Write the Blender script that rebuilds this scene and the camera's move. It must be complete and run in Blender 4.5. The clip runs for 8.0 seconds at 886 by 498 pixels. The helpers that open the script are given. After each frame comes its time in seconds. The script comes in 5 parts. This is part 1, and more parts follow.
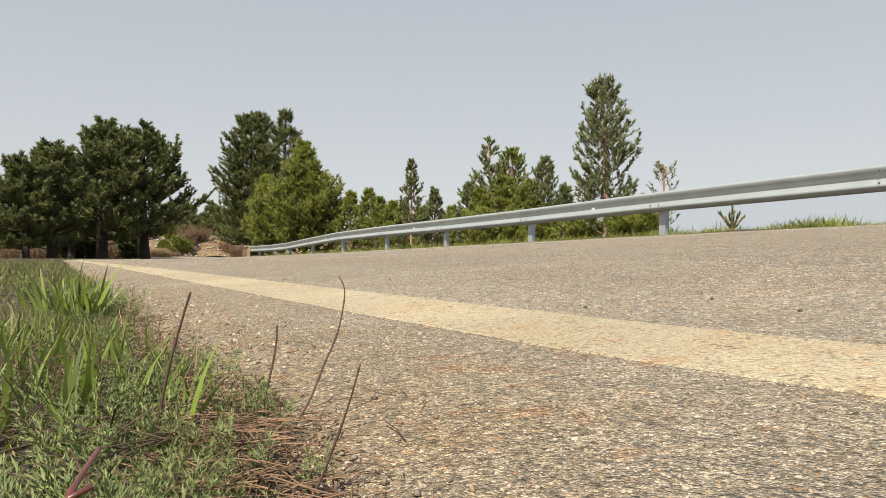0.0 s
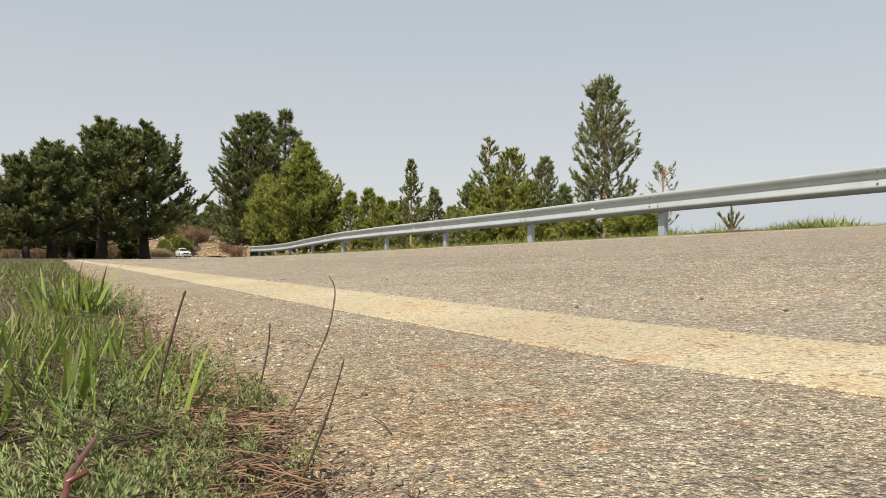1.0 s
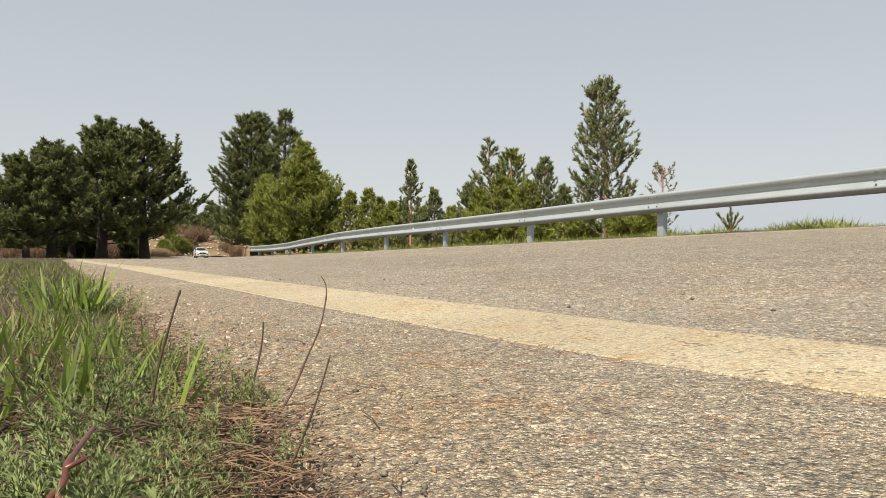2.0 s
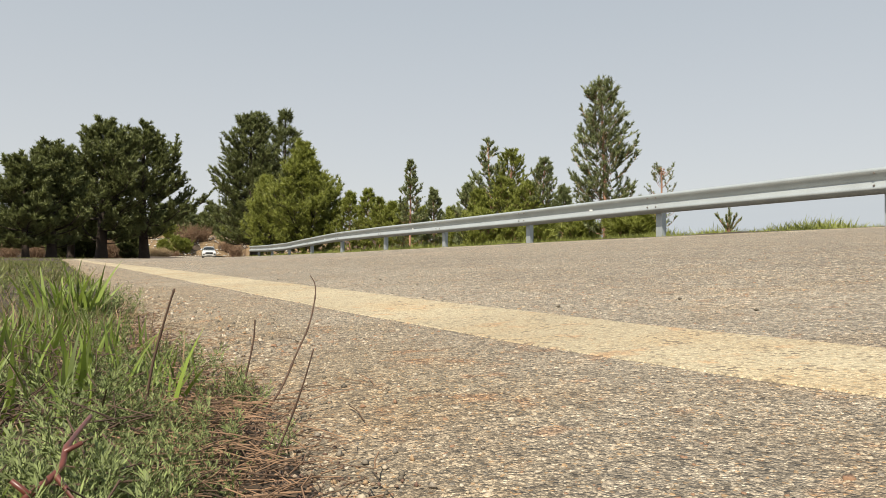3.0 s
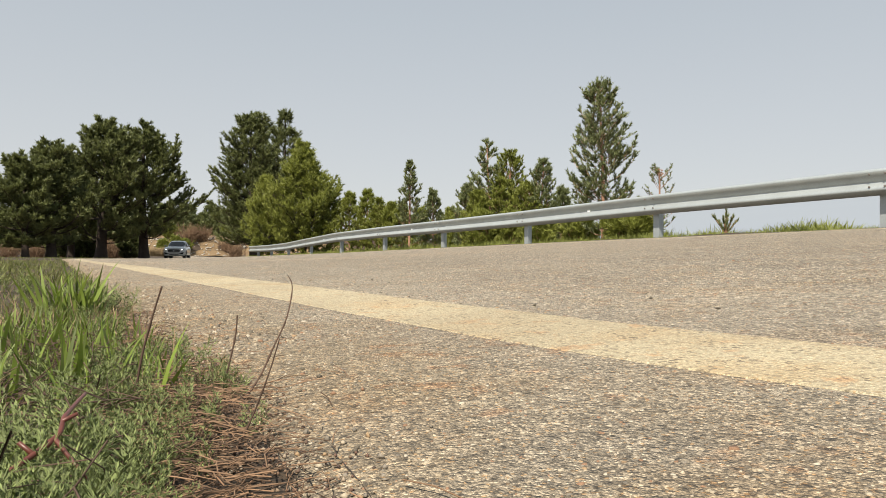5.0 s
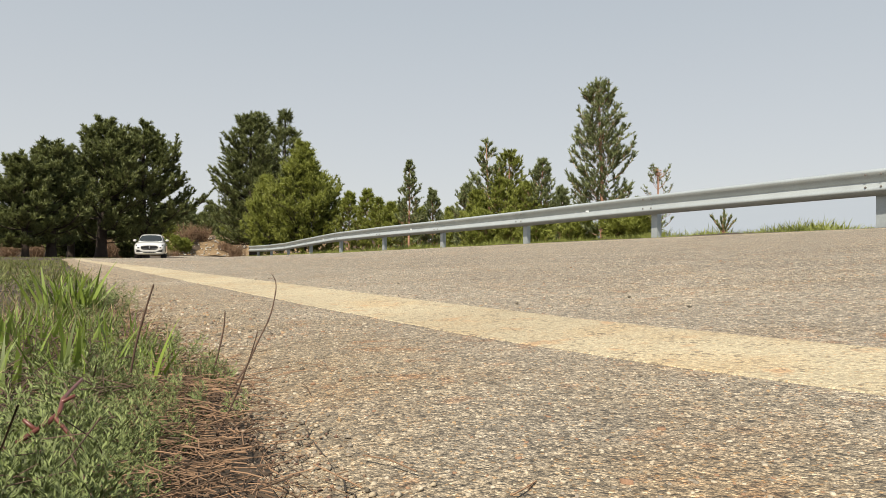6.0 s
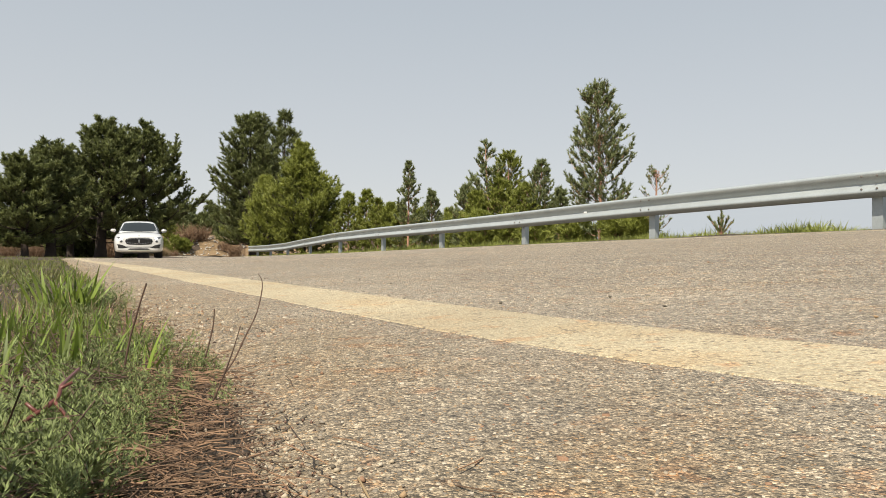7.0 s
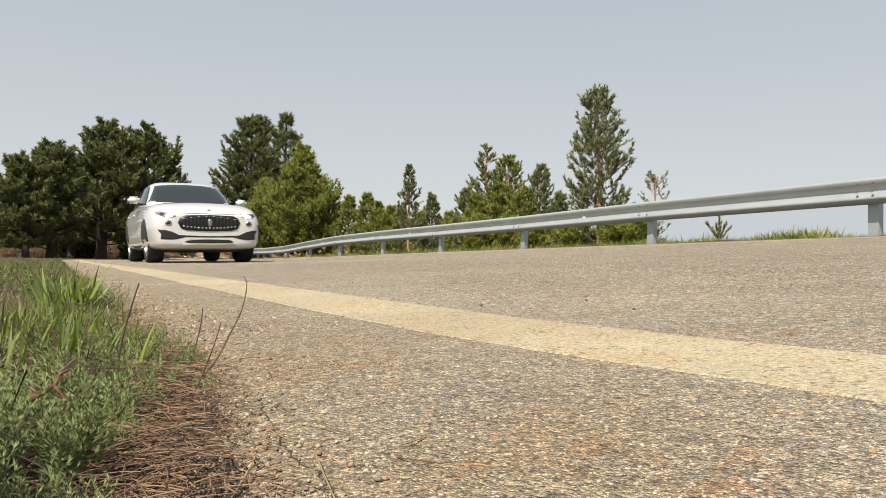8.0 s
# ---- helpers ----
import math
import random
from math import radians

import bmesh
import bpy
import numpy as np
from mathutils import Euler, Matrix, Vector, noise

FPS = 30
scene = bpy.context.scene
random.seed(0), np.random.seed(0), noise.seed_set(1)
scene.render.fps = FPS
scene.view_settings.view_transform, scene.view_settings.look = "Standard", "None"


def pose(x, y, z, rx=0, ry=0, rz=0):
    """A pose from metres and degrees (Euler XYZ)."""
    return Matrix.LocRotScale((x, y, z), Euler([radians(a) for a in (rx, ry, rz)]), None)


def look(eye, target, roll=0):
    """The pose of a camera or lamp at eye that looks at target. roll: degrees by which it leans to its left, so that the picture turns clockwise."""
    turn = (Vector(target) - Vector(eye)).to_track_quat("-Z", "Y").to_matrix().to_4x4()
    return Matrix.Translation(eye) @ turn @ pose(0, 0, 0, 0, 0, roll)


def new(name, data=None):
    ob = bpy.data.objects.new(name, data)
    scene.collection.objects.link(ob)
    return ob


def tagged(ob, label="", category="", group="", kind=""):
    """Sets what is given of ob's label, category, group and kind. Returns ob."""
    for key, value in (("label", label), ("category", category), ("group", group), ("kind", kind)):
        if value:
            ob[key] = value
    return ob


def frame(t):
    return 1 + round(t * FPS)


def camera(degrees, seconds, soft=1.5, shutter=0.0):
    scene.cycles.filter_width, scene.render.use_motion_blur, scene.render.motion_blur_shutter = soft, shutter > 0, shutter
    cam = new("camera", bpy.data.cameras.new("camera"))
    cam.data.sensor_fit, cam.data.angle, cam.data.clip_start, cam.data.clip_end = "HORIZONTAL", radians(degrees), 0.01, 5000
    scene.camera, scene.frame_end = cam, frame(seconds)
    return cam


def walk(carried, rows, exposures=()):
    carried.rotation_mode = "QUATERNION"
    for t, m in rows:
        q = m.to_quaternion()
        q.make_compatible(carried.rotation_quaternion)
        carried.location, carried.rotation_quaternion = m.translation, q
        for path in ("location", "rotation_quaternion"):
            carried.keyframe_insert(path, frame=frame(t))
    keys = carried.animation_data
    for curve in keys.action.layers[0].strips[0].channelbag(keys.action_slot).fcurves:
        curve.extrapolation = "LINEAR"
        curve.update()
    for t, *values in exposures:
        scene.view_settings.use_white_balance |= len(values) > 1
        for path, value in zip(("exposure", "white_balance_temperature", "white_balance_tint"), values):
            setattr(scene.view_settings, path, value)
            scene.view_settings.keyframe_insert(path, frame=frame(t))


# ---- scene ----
# ---- camera ----
cam = camera(62.19, 8.0, soft=0.9, shutter=0.2)


def slider(s, yaw, pitch, roll):
    """The camera on its slider, s metres back along the verge; yaw to the right of the road."""
    eye = Vector((0, -s, 0.0138 * s))
    a, p = radians(yaw), radians(pitch)
    way = Vector((math.sin(a) * math.cos(p), math.cos(a) * math.cos(p), math.sin(p)))
    return look(eye, eye + way, roll)


walk(cam, [
    (0.0, slider(0.0000, 27.702, 0.529, 0.00)),
    (0.5, slider(0.0094, 27.705, 0.547, 0.02)),
    (1.0, slider(0.0189, 27.708, 0.558, 0.05)),
    (1.5, slider(0.0270, 27.710, 0.560, 0.09)),
    (3.0, slider(0.0606, 27.736, 0.578, 0.22)),
    (3.5, slider(0.0739, 27.740, 0.584, 0.25)),
    (4.0, slider(0.0866, 27.745, 0.597, 0.27)),
    (4.5, slider(0.1002, 27.752, 0.611, 0.30)),
    (6.0, slider(0.1700, 27.750, 0.600, 0.35)),
    (6.5, slider(0.1919, 27.765, 0.614, 0.38)),
    (7.0, slider(0.2161, 27.780, 0.644, 0.47)),
    (7.5, slider(0.2464, 27.779, 0.687, 0.56)),
    (8.0, slider(0.2804, 27.734, 0.939, 0.84)),
])

# ---- light ----
SUN_ELEVATION, SUN_AZIMUTH = 53.0, 232.0   # degrees; azimuth clockwise from +y
world = bpy.data.worlds.new("world")
scene.world = world
world.use_nodes = True
wn = world.node_tree.nodes
sky = wn.new("ShaderNodeTexSky")
sky.sky_type, sky.sun_disc = "NISHITA", False
sky.sun_elevation, sky.sun_rotation = radians(SUN_ELEVATION), radians(SUN_AZIMUTH)
sky.air_density, sky.dust_density, sky.ozone_density, sky.altitude = 1.0, 1.6, 1.0, 600
# summer haze: a pale veil over the clear sky, thinner overhead
way, part_up, veil, hazy = wn.new("ShaderNodeTexCoord"), wn.new("ShaderNodeSeparateXYZ"), wn.new("ShaderNodeValToRGB"), wn.new("ShaderNodeMix")
wl = world.node_tree.links
wl.new(way.outputs["Generated"], part_up.inputs[0])
wl.new(part_up.outputs["Z"], veil.inputs[0])
veil.color_ramp.elements[0].color, veil.color_ramp.elements[1].color = (3.02, 3.02, 2.98, 1), (1.75, 2.05, 2.32, 1)
veil.color_ramp.elements[1].position = 0.55
hazy.data_type = "RGBA"
hazy.inputs[0].default_value = 0.93
wl.new(sky.outputs["Color"], hazy.inputs[6])
wl.new(veil.outputs[0], hazy.inputs[7])
wl.new(hazy.outputs[2], wn["Background"].inputs["Color"])
wn["Background"].inputs["Strength"].default_value = 0.12
sun = new("sun", bpy.data.lights.new("sun", "SUN"))
sun.data.energy, sun.data.angle, sun.data.color = 3.8, radians(0.6), (1.0, 0.91, 0.76)
a, e = radians(SUN_AZIMUTH), radians(SUN_ELEVATION)
sun.matrix_world = look((0, 0, 40), Vector((0, 0, 40)) - Vector((math.sin(a) * math.cos(e), math.cos(a) * math.cos(e), math.sin(e))))
scene.view_settings.exposure = 0.9


# ---- materials ----
def material(name, color, rough=0.7, metal=0.0, spread=0.25, scale=8.0, fine=60.0, bump=0.2, depth=0.01, island=0.0, thin=0.0, coords="Object"):
    """A surface with variation at two scales, relief and, for leaves, light that passes through."""
    m = bpy.data.materials.new(name)
    m.use_nodes = True
    n, l = m.node_tree.nodes, m.node_tree.links
    b = n["Principled BSDF"]
    b.inputs["Roughness"].default_value, b.inputs["Metallic"].default_value = rough, metal
    tc = n.new("ShaderNodeTexCoord")
    big, small = n.new("ShaderNodeTexNoise"), n.new("ShaderNodeTexNoise")
    big.inputs["Scale"].default_value, small.inputs["Scale"].default_value = scale, fine
    big.inputs["Detail"].default_value = small.inputs["Detail"].default_value = 4
    for t in (big, small):
        l.new(tc.outputs[coords], t.inputs["Vector"])
    mix = n.new("ShaderNodeMath")
    mix.operation = "MULTIPLY_ADD"
    mix.inputs[1].default_value = 0.5
    l.new(big.outputs["Fac"], mix.inputs[0])
    half = n.new("ShaderNodeMath")
    half.operation = "MULTIPLY"
    half.inputs[1].default_value = 0.5
    l.new(small.outputs["Fac"], half.inputs[0])
    l.new(half.outputs[0], mix.inputs[2])
    value = mix.outputs[0]
    if island:
        geo, add = n.new("ShaderNodeNewGeometry"), n.new("ShaderNodeMix")
        add.inputs[0].default_value = island
        l.new(value, add.inputs[2])
        l.new(geo.outputs["Random Per Island"], add.inputs[3])
        value = add.outputs[0]
    ramp = n.new("ShaderNodeValToRGB")
    c = Vector(color[:3])
    lo, hi = (0.28, 0.72) if not island else (0.1, 0.9)
    ramp.color_ramp.elements[0].position, ramp.color_ramp.elements[1].position = lo, hi
    ramp.color_ramp.elements[0].color = (*(c * (1 - spread)), 1)
    ramp.color_ramp.elements[1].color = (*(c * (1 + spread)), 1)
    l.new(value, ramp.inputs[0])
    l.new(ramp.outputs[0], b.inputs["Base Color"])
    if bump:
        bp = n.new("ShaderNodeBump")
        bp.inputs["Strength"].default_value, bp.inputs["Distance"].default_value = bump, depth
        l.new(small.outputs["Fac"], bp.inputs["Height"])
        l.new(bp.outputs[0], b.inputs["Normal"])
    if thin:
        tr, ms = n.new("ShaderNodeBsdfTranslucent"), n.new("ShaderNodeMixShader")
        ms.inputs[0].default_value = thin
        l.new(ramp.outputs[0], tr.inputs["Color"])
        l.new(b.outputs[0], ms.inputs[1])
        l.new(tr.outputs[0], ms.inputs[2])
        l.new(ms.outputs[0], n["Material Output"].inputs["Surface"])
    return m


def plain(name, color, rough=0.5, metal=0.0, **extra):
    m = bpy.data.materials.new(name)
    m.use_nodes = True
    b = m.node_tree.nodes["Principled BSDF"]
    b.inputs["Base Color"].default_value = (*color, 1)
    b.inputs["Roughness"].default_value, b.inputs["Metallic"].default_value = rough, metal
    for key, v in extra.items():
        b.inputs[key.replace("_", " ")].default_value = v
    return m


def asphalt_material(name, dark, light, warm, worn=0.0):
    """Worn chip seal: stones of several greys and ochres in a binder. worn: how much of a paint film is rubbed away."""
    m = bpy.data.materials.new(name)
    m.use_nodes = True
    n, l = m.node_tree.nodes, m.node_tree.links
    b = n["Principled BSDF"]
    b.inputs["Roughness"].default_value = 0.85
    tc = n.new("ShaderNodeTexCoord")

    def noise_at(scale, detail=3.0):
        t = n.new("ShaderNodeTexNoise")
        t.inputs["Scale"].default_value, t.inputs["Detail"].default_value = scale, detail
        l.new(tc.outputs["Object"], t.inputs["Vector"])
        return t.outputs["Fac"]

    def remap(value, a, b_, lo, hi):
        r = n.new("ShaderNodeMapRange")
        for k, v in enumerate((a, b_, lo, hi), 1):
            r.inputs[k].default_value = v
        l.new(value, r.inputs[0])
        return r.outputs[0]

    def mixed(kind, fac, a, b_):
        x = n.new("ShaderNodeMix")
        x.data_type, x.blend_type = "RGBA", kind
        for slot, v in ((0, fac), (6, a), (7, b_)):
            if isinstance(v, (int, float)):
                x.inputs[slot].default_value = v
            elif isinstance(v, tuple):
                x.inputs[slot].default_value = (*v, 1)
            else:
                l.new(v, x.inputs[slot])
        return x.outputs[2]

    def cells(scale):
        v = n.new("ShaderNodeTexVoronoi")
        v.inputs["Scale"].default_value = scale
        l.new(tc.outputs["Object"], v.inputs["Vector"])
        sep = n.new("ShaderNodeSeparateColor")
        l.new(v.outputs["Color"], sep.inputs[0])
        return sep.outputs[0], v.outputs["Distance"]
    def gaps(scale):
        """Distance to the joint between two stones."""
        v = n.new("ShaderNodeTexVoronoi")
        v.feature = "DISTANCE_TO_EDGE"
        v.inputs["Scale"].default_value = scale
        l.new(tc.outputs["Object"], v.inputs["Vector"])
        return v.outputs["Distance"]

    def along(axis, a, b_, lo, hi):
        sp = n.new("ShaderNodeSeparateXYZ")
        l.new(tc.outputs["Object"], sp.inputs[0])
        return remap(sp.outputs[axis], a, b_, lo, hi)

    def product(a, b_):
        x = n.new("ShaderNodeMath")
        x.operation = "MULTIPLY"
        l.new(a, x.inputs[0])
        l.new(b_, x.inputs[1])
        return x.outputs[0]
    pick, dist = cells(540)
    pick2, dist2 = cells(210)
    pick3, dist3 = cells(82)
    stone = n.new("ShaderNodeValToRGB")
    stone.color_ramp.interpolation = "CONSTANT"
    el = stone.color_ramp.elements
    mid = [(d + k) * 0.5 for d, k in zip(dark, light)]
    el[0].color, el[1].color = (*dark, 1), (*light, 1)
    el[1].position = 0.82
    for at, c in ((0.16, [m_ * 0.86 for m_ in mid]), (0.36, mid), (0.56, [m_ * 1.18 for m_ in mid]), (0.72, warm), (0.77, [m_ * 0.95 for m_ in mid]), (0.93, [m_ * 1.22 for m_ in light])):
        el.new(at).color = (*c, 1)
    l.new(pick, stone.inputs[0])
    much = 0.25 if worn else 1.0
    # dark binder in the joints
    color = mixed("MULTIPLY", 0.85 * (0.5 if worn else 1.0), stone.outputs[0], remap(gaps(540), 0.0, 0.14, 0.42, 1.10))
    # groups of stones, coarser in the lane; contrast painted in for relief shadows
    lane = along("X", 0.5, 1.6, 0.40, 1.0)
    if not worn:
        color = mixed("MULTIPLY", lane, color, remap(pick2, 0.0, 1.0, 0.58, 1.42))
        color = mixed("MULTIPLY", lane, color, remap(gaps(82), 0.0, 0.22, 0.40, 1.12))
        color = mixed("MULTIPLY", lane, color, remap(pick3, 0.0, 1.0, 0.64, 1.36))
    color = mixed("MULTIPLY", 0.35 * much, color, remap(noise_at(42, 6), 0.32, 0.68, 0.74, 1.26))
    # pits where stones are lost
    color = mixed("MULTIPLY", 0.8 * much, color, remap(noise_at(150, 2), 0.34, 0.41, 0.42, 1.05))
    # stains: grey wheel bands and rusty patches
    stain = n.new("ShaderNodeValToRGB")
    stain.color_ramp.elements[0].color, stain.color_ramp.elements[1].color = (0.84, 0.81, 0.77, 1), (1.12, 1.11, 1.08, 1)
    stain.color_ramp.elements[0].position, stain.color_ramp.elements[1].position = 0.35, 0.65
    l.new(noise_at(2.2, 6), stain.inputs[0])
    color = mixed("MULTIPLY", 0.7, color, stain.outputs[0])
    color = mixed("MULTIPLY", remap(noise_at(7.5, 6), 0.52, 0.72, 0.0, 0.45), color, (1.0, 0.80, 0.58))
    color = mixed("MULTIPLY", remap(noise_at(26, 3), 0.60, 0.70, 0.0, 0.55), color, (1.05, 0.70, 0.50))
    if not worn:
        # soil trodden over the seal along its broken edge
        color = mixed("MULTIPLY", product(along("X", 0.14, 0.55, 1.0, 0.0), remap(noise_at(5, 5), 0.30, 0.62, 0.25, 1.0)), color, (0.84, 0.74, 0.58))
    height = remap(dist, 0.0, 0.8, 1.0, 0.0)
    if worn:
        rub = remap(noise_at(170, 2), 0.67 - worn, 0.69 - worn, 0.0, 1.0)
        rub2 = remap(noise_at(30, 5), 0.45, 0.70, 0.35, 1.0)
        both = n.new("ShaderNodeMath")
        both.operation = "MULTIPLY"
        l.new(rub, both.inputs[0])
        l.new(rub2, both.inputs[1])
        color = mixed("MIX", both.outputs[0], color, (0.125, 0.098, 0.070))
    l.new(color, b.inputs["Base Color"])
    both2 = n.new("ShaderNodeMath")
    both2.operation = "MULTIPLY_ADD"
    both2.inputs[1].default_value = 1.6
    l.new(remap(dist2, 0.0, 0.8, 1.0, 0.0), both2.inputs[0])
    lumps = n.new("ShaderNodeMath")
    lumps.operation = "MULTIPLY_ADD"
    lumps.inputs[1].default_value = 0.7
    l.new(remap(dist3, 0.0, 0.8, 1.0, 0.0), lumps.inputs[0])
    l.new(height, lumps.inputs[2])
    l.new(lumps.outputs[0], both2.inputs[2])
    bp = n.new("ShaderNodeBump")
    bp.inputs["Strength"].default_value, bp.inputs["Distance"].default_value = (0.8, 0.0026) if not worn else (0.6, 0.0018)
    l.new(both2.outputs[0], bp.inputs["Height"])
    l.new(bp.outputs[0], b.inputs["Normal"])
    return m


ASPHALT = asphalt_material("asphalt", (0.186, 0.162, 0.131), (0.515, 0.453, 0.363), (0.415, 0.294, 0.178))
PAINT = asphalt_material("road_paint", (0.400, 0.345, 0.236), (0.475, 0.412, 0.290), (0.420, 0.305, 0.178), worn=0.105)
STEEL = material("galvanised_steel", (0.40, 0.435, 0.445), 0.42, 0.35, spread=0.12, scale=3, fine=40, bump=0.05, depth=0.002)
BARK = material("pine_bark", (0.044, 0.032, 0.024), 0.95, spread=0.5, scale=3, fine=25, bump=0.9, depth=0.03)
BARK_RED = material("red_pine_bark", (0.34, 0.19, 0.125), 0.9, spread=0.4, scale=5, fine=40, bump=0.6, depth=0.015)
NEEDLE_DARK = material("dark_needles", (0.150, 0.170, 0.058), 0.6, spread=0.7, scale=0.9, fine=6, bump=0, island=0.5, thin=0.3)
NEEDLE_BLUE = material("pine_needles", (0.205, 0.232, 0.098), 0.55, spread=0.5, scale=1.5, fine=9, bump=0, island=0.5, thin=0.25)
NEEDLE_GREEN = material("yellow_green_needles", (0.228, 0.252, 0.048), 0.6, spread=0.5, scale=1.2, fine=7, bump=0, island=0.5, thin=0.25)
GRASS = material("grass_blades", (0.155, 0.210, 0.034), 0.55, spread=0.65, scale=5, fine=40, bump=0, island=0.6, thin=0.35)
RAIL_GRASS = material("rail_grass_blades", (0.260, 0.290, 0.062), 0.6, spread=0.6, scale=1.2, fine=9, bump=0, island=0.5, thin=0.35)
DRY = material("dry_straw", (0.286, 0.210, 0.118), 0.8, spread=0.5, scale=9, fine=50, bump=0, island=0.6, thin=0.15)


# ---- mesh helpers ----
def mesh_of(name, verts, faces, mat=None, smooth=False):
    me = bpy.data.meshes.new(name)
    me.from_pydata([tuple(v) for v in verts], [], [tuple(f) for f in faces])
    if smooth:
        me.polygons.foreach_set("use_smooth", [True] * len(me.polygons))
    if mat:
        me.materials.append(mat)
    me.update()
    return me


def quick_mesh(name, verts, tris, mat, smooth=False):
    """A large triangle mesh from arrays."""
    verts, tris = np.asarray(verts, np.float32), np.asarray(tris, np.int32)
    me = bpy.data.meshes.new(name)
    me.vertices.add(len(verts))
    me.vertices.foreach_set("co", verts.ravel())
    me.loops.add(tris.size)
    me.loops.foreach_set("vertex_index", tris.ravel())
    me.polygons.add(len(tris))
    me.polygons.foreach_set("loop_start", np.arange(0, tris.size, 3, dtype=np.int32))
    if smooth:
        me.polygons.foreach_set("use_smooth", np.ones(len(tris), bool))
    me.materials.append(mat)
    me.update(calc_edges=True)
    return me


def part(name, mesh, parent, label="", mat=None, at=None):
    """Links a mesh, or a bmesh with its material, as one object under a thing or a part."""
    if isinstance(mesh, bmesh.types.BMesh):
        me = bpy.data.meshes.new(name)
        mesh.to_mesh(me)
        mesh.free()
        me.materials.append(mat)
        mesh = me
    ob = new(name, mesh)
    ob.parent = parent
    if at is not None:
        ob.matrix_basis = at
    return tagged(ob, label)


def tube(points, radii, sides=6):
    """Vertices and triangles of a tapering tube along points."""
    pts = [Vector(p) for p in points]
    verts, tris = [], []
    for i, p in enumerate(pts):
        d = (pts[min(i + 1, len(pts) - 1)] - pts[max(i - 1, 0)]).normalized()
        u = d.orthogonal().normalized() if i == 0 else (u - d * u.dot(d)).normalized()
        w = d.cross(u)
        for k in range(sides):
            g = 2 * math.pi * k / sides
            verts.append(p + (u * math.cos(g) + w * math.sin(g)) * radii[i])
    for i in range(len(pts) - 1):
        for k in range(sides):
            q, r = i * sides + k, i * sides + (k + 1) % sides
            tris += [(q, r, r + sides), (q, r + sides, q + sides)]
    tip = (len(pts) - 1) * sides
    tris += [(tip, tip + k, tip + k + 1) for k in range(1, sides - 1)]
    return verts, tris


def merged(pieces):
    """Joins (verts, tris) pieces into one pair of arrays."""
    vs, ts, n = [], [], 0
    for v, t in pieces:
        v = np.asarray([tuple(p) for p in v] if not isinstance(v, np.ndarray) else v, np.float32).reshape(-1, 3)
        vs.append(v)
        ts.append(np.asarray(t, np.int32).reshape(-1, 3) + n)
        n += len(v)
    return np.concatenate(vs), np.concatenate(ts)


# ---- the lie of the road ----
def lerp(table):
    xs, ys = [p[0] for p in table], [p[1] for p in table]
    return lambda v: np.interp(v, xs, ys)


# centre of the near edge line, centre of the far edge line, their heights, the rail's place and the ground under it
near_x = lerp([(-80, -9.0), (-40, -1.5), (-15, 0.4), (0, 0.50), (21, 0.50), (28, 0.78), (34, 1.35), (43, 2.45), (52, 3.85), (60, 5.6), (70, 8.0), (80, 10.7), (90, 13.5), (98, 15.5), (107, 17.0), (116, 18.2), (127, 18.6), (137, 18.4), (148, 17.0), (158, 13.5), (166, 9.0), (173, 3.0), (182, -8.0)])
width = lerp([(-80, 7.0), (-20, 7.6), (0, 8.0), (18, 8.0), (34, 7.4), (48, 6.8), (200, 6.6)])
near_z = lerp([(-80, -0.5), (-10, -0.085), (0, -0.082), (6, -0.086), (14, -0.112), (24, -0.118), (34, -0.155), (43, -0.20), (60, -0.25), (80, -0.36), (110, -0.38), (140, -0.26), (200, 0.2)])
rise = lerp([(-80, 0.3), (-10, 0.48), (5, 0.448), (10, 0.400), (16, 0.335), (24, 0.218), (34, 0.155), (45, 0.120), (60, 0.10), (90, 0.0), (200, 0.0)])
hollow = lerp([(-5, 0.0), (2, 0.0), (12, 1.0), (60, 1.0)])
rail_x = lerp([(-20, 9.2), (0, 9.30), (26, 9.22), (30, 9.36), (34, 9.55), (38, 9.80), (42, 10.10), (46, 10.42)])
rail_top = lerp([(-20, 1.30), (0, 1.19), (5.5, 1.15), (9.5, 1.10), (13.5, 1.03), (17.5, 0.98), (21.5, 0.94), (25.6, 0.87), (29.7, 0.735), (33.7, 0.60), (37.7, 0.56), (46, 0.57)])


def road_z(x, y):
    """Height of the road's surface, banked up to the outside of the bend."""
    f = (x - near_x(y)) / width(y)
    k = hollow(y)
    return near_z(y) + rise(y) * ((1 - k) * f + k * f * np.abs(f))


def ground_z(x, y):
    """Height of the soil and turf off the asphalt."""
    n, w = near_x(y), width(y)
    u = x - n
    if u < -0.35:
        v = -0.35 - u
        z = road_z(n - 0.35, y) - 0.012 + 0.02 * min(v, 1.5) / 1.5
        if y > 100:
            z += 0.02 * min(v, 60)
        if v > 12:
            z += 0.015 * min(v - 12, 200)
    elif u < w + 0.45:
        z = road_z(x, y) - 0.03
    else:
        v = u - w - 0.45
        z = road_z(n + w + 0.45, y) - 0.012 + 0.05 * min(v, 1.0)
        if v > 1.6:
            z -= 0.035 * min(v - 1.6, 14)
        near = min(max((60 - y) / 40, 0), 1)
        if v > 9:
            z -= 0.35 * min(v - 9, 80) * near
    # the bank behind the far bend
    bank = max(0.0, 1 - ((y - 178) / 16) ** 2) * min(max((x - 2) / 10, 0), 1)
    return float(z + 5.0 * bank)


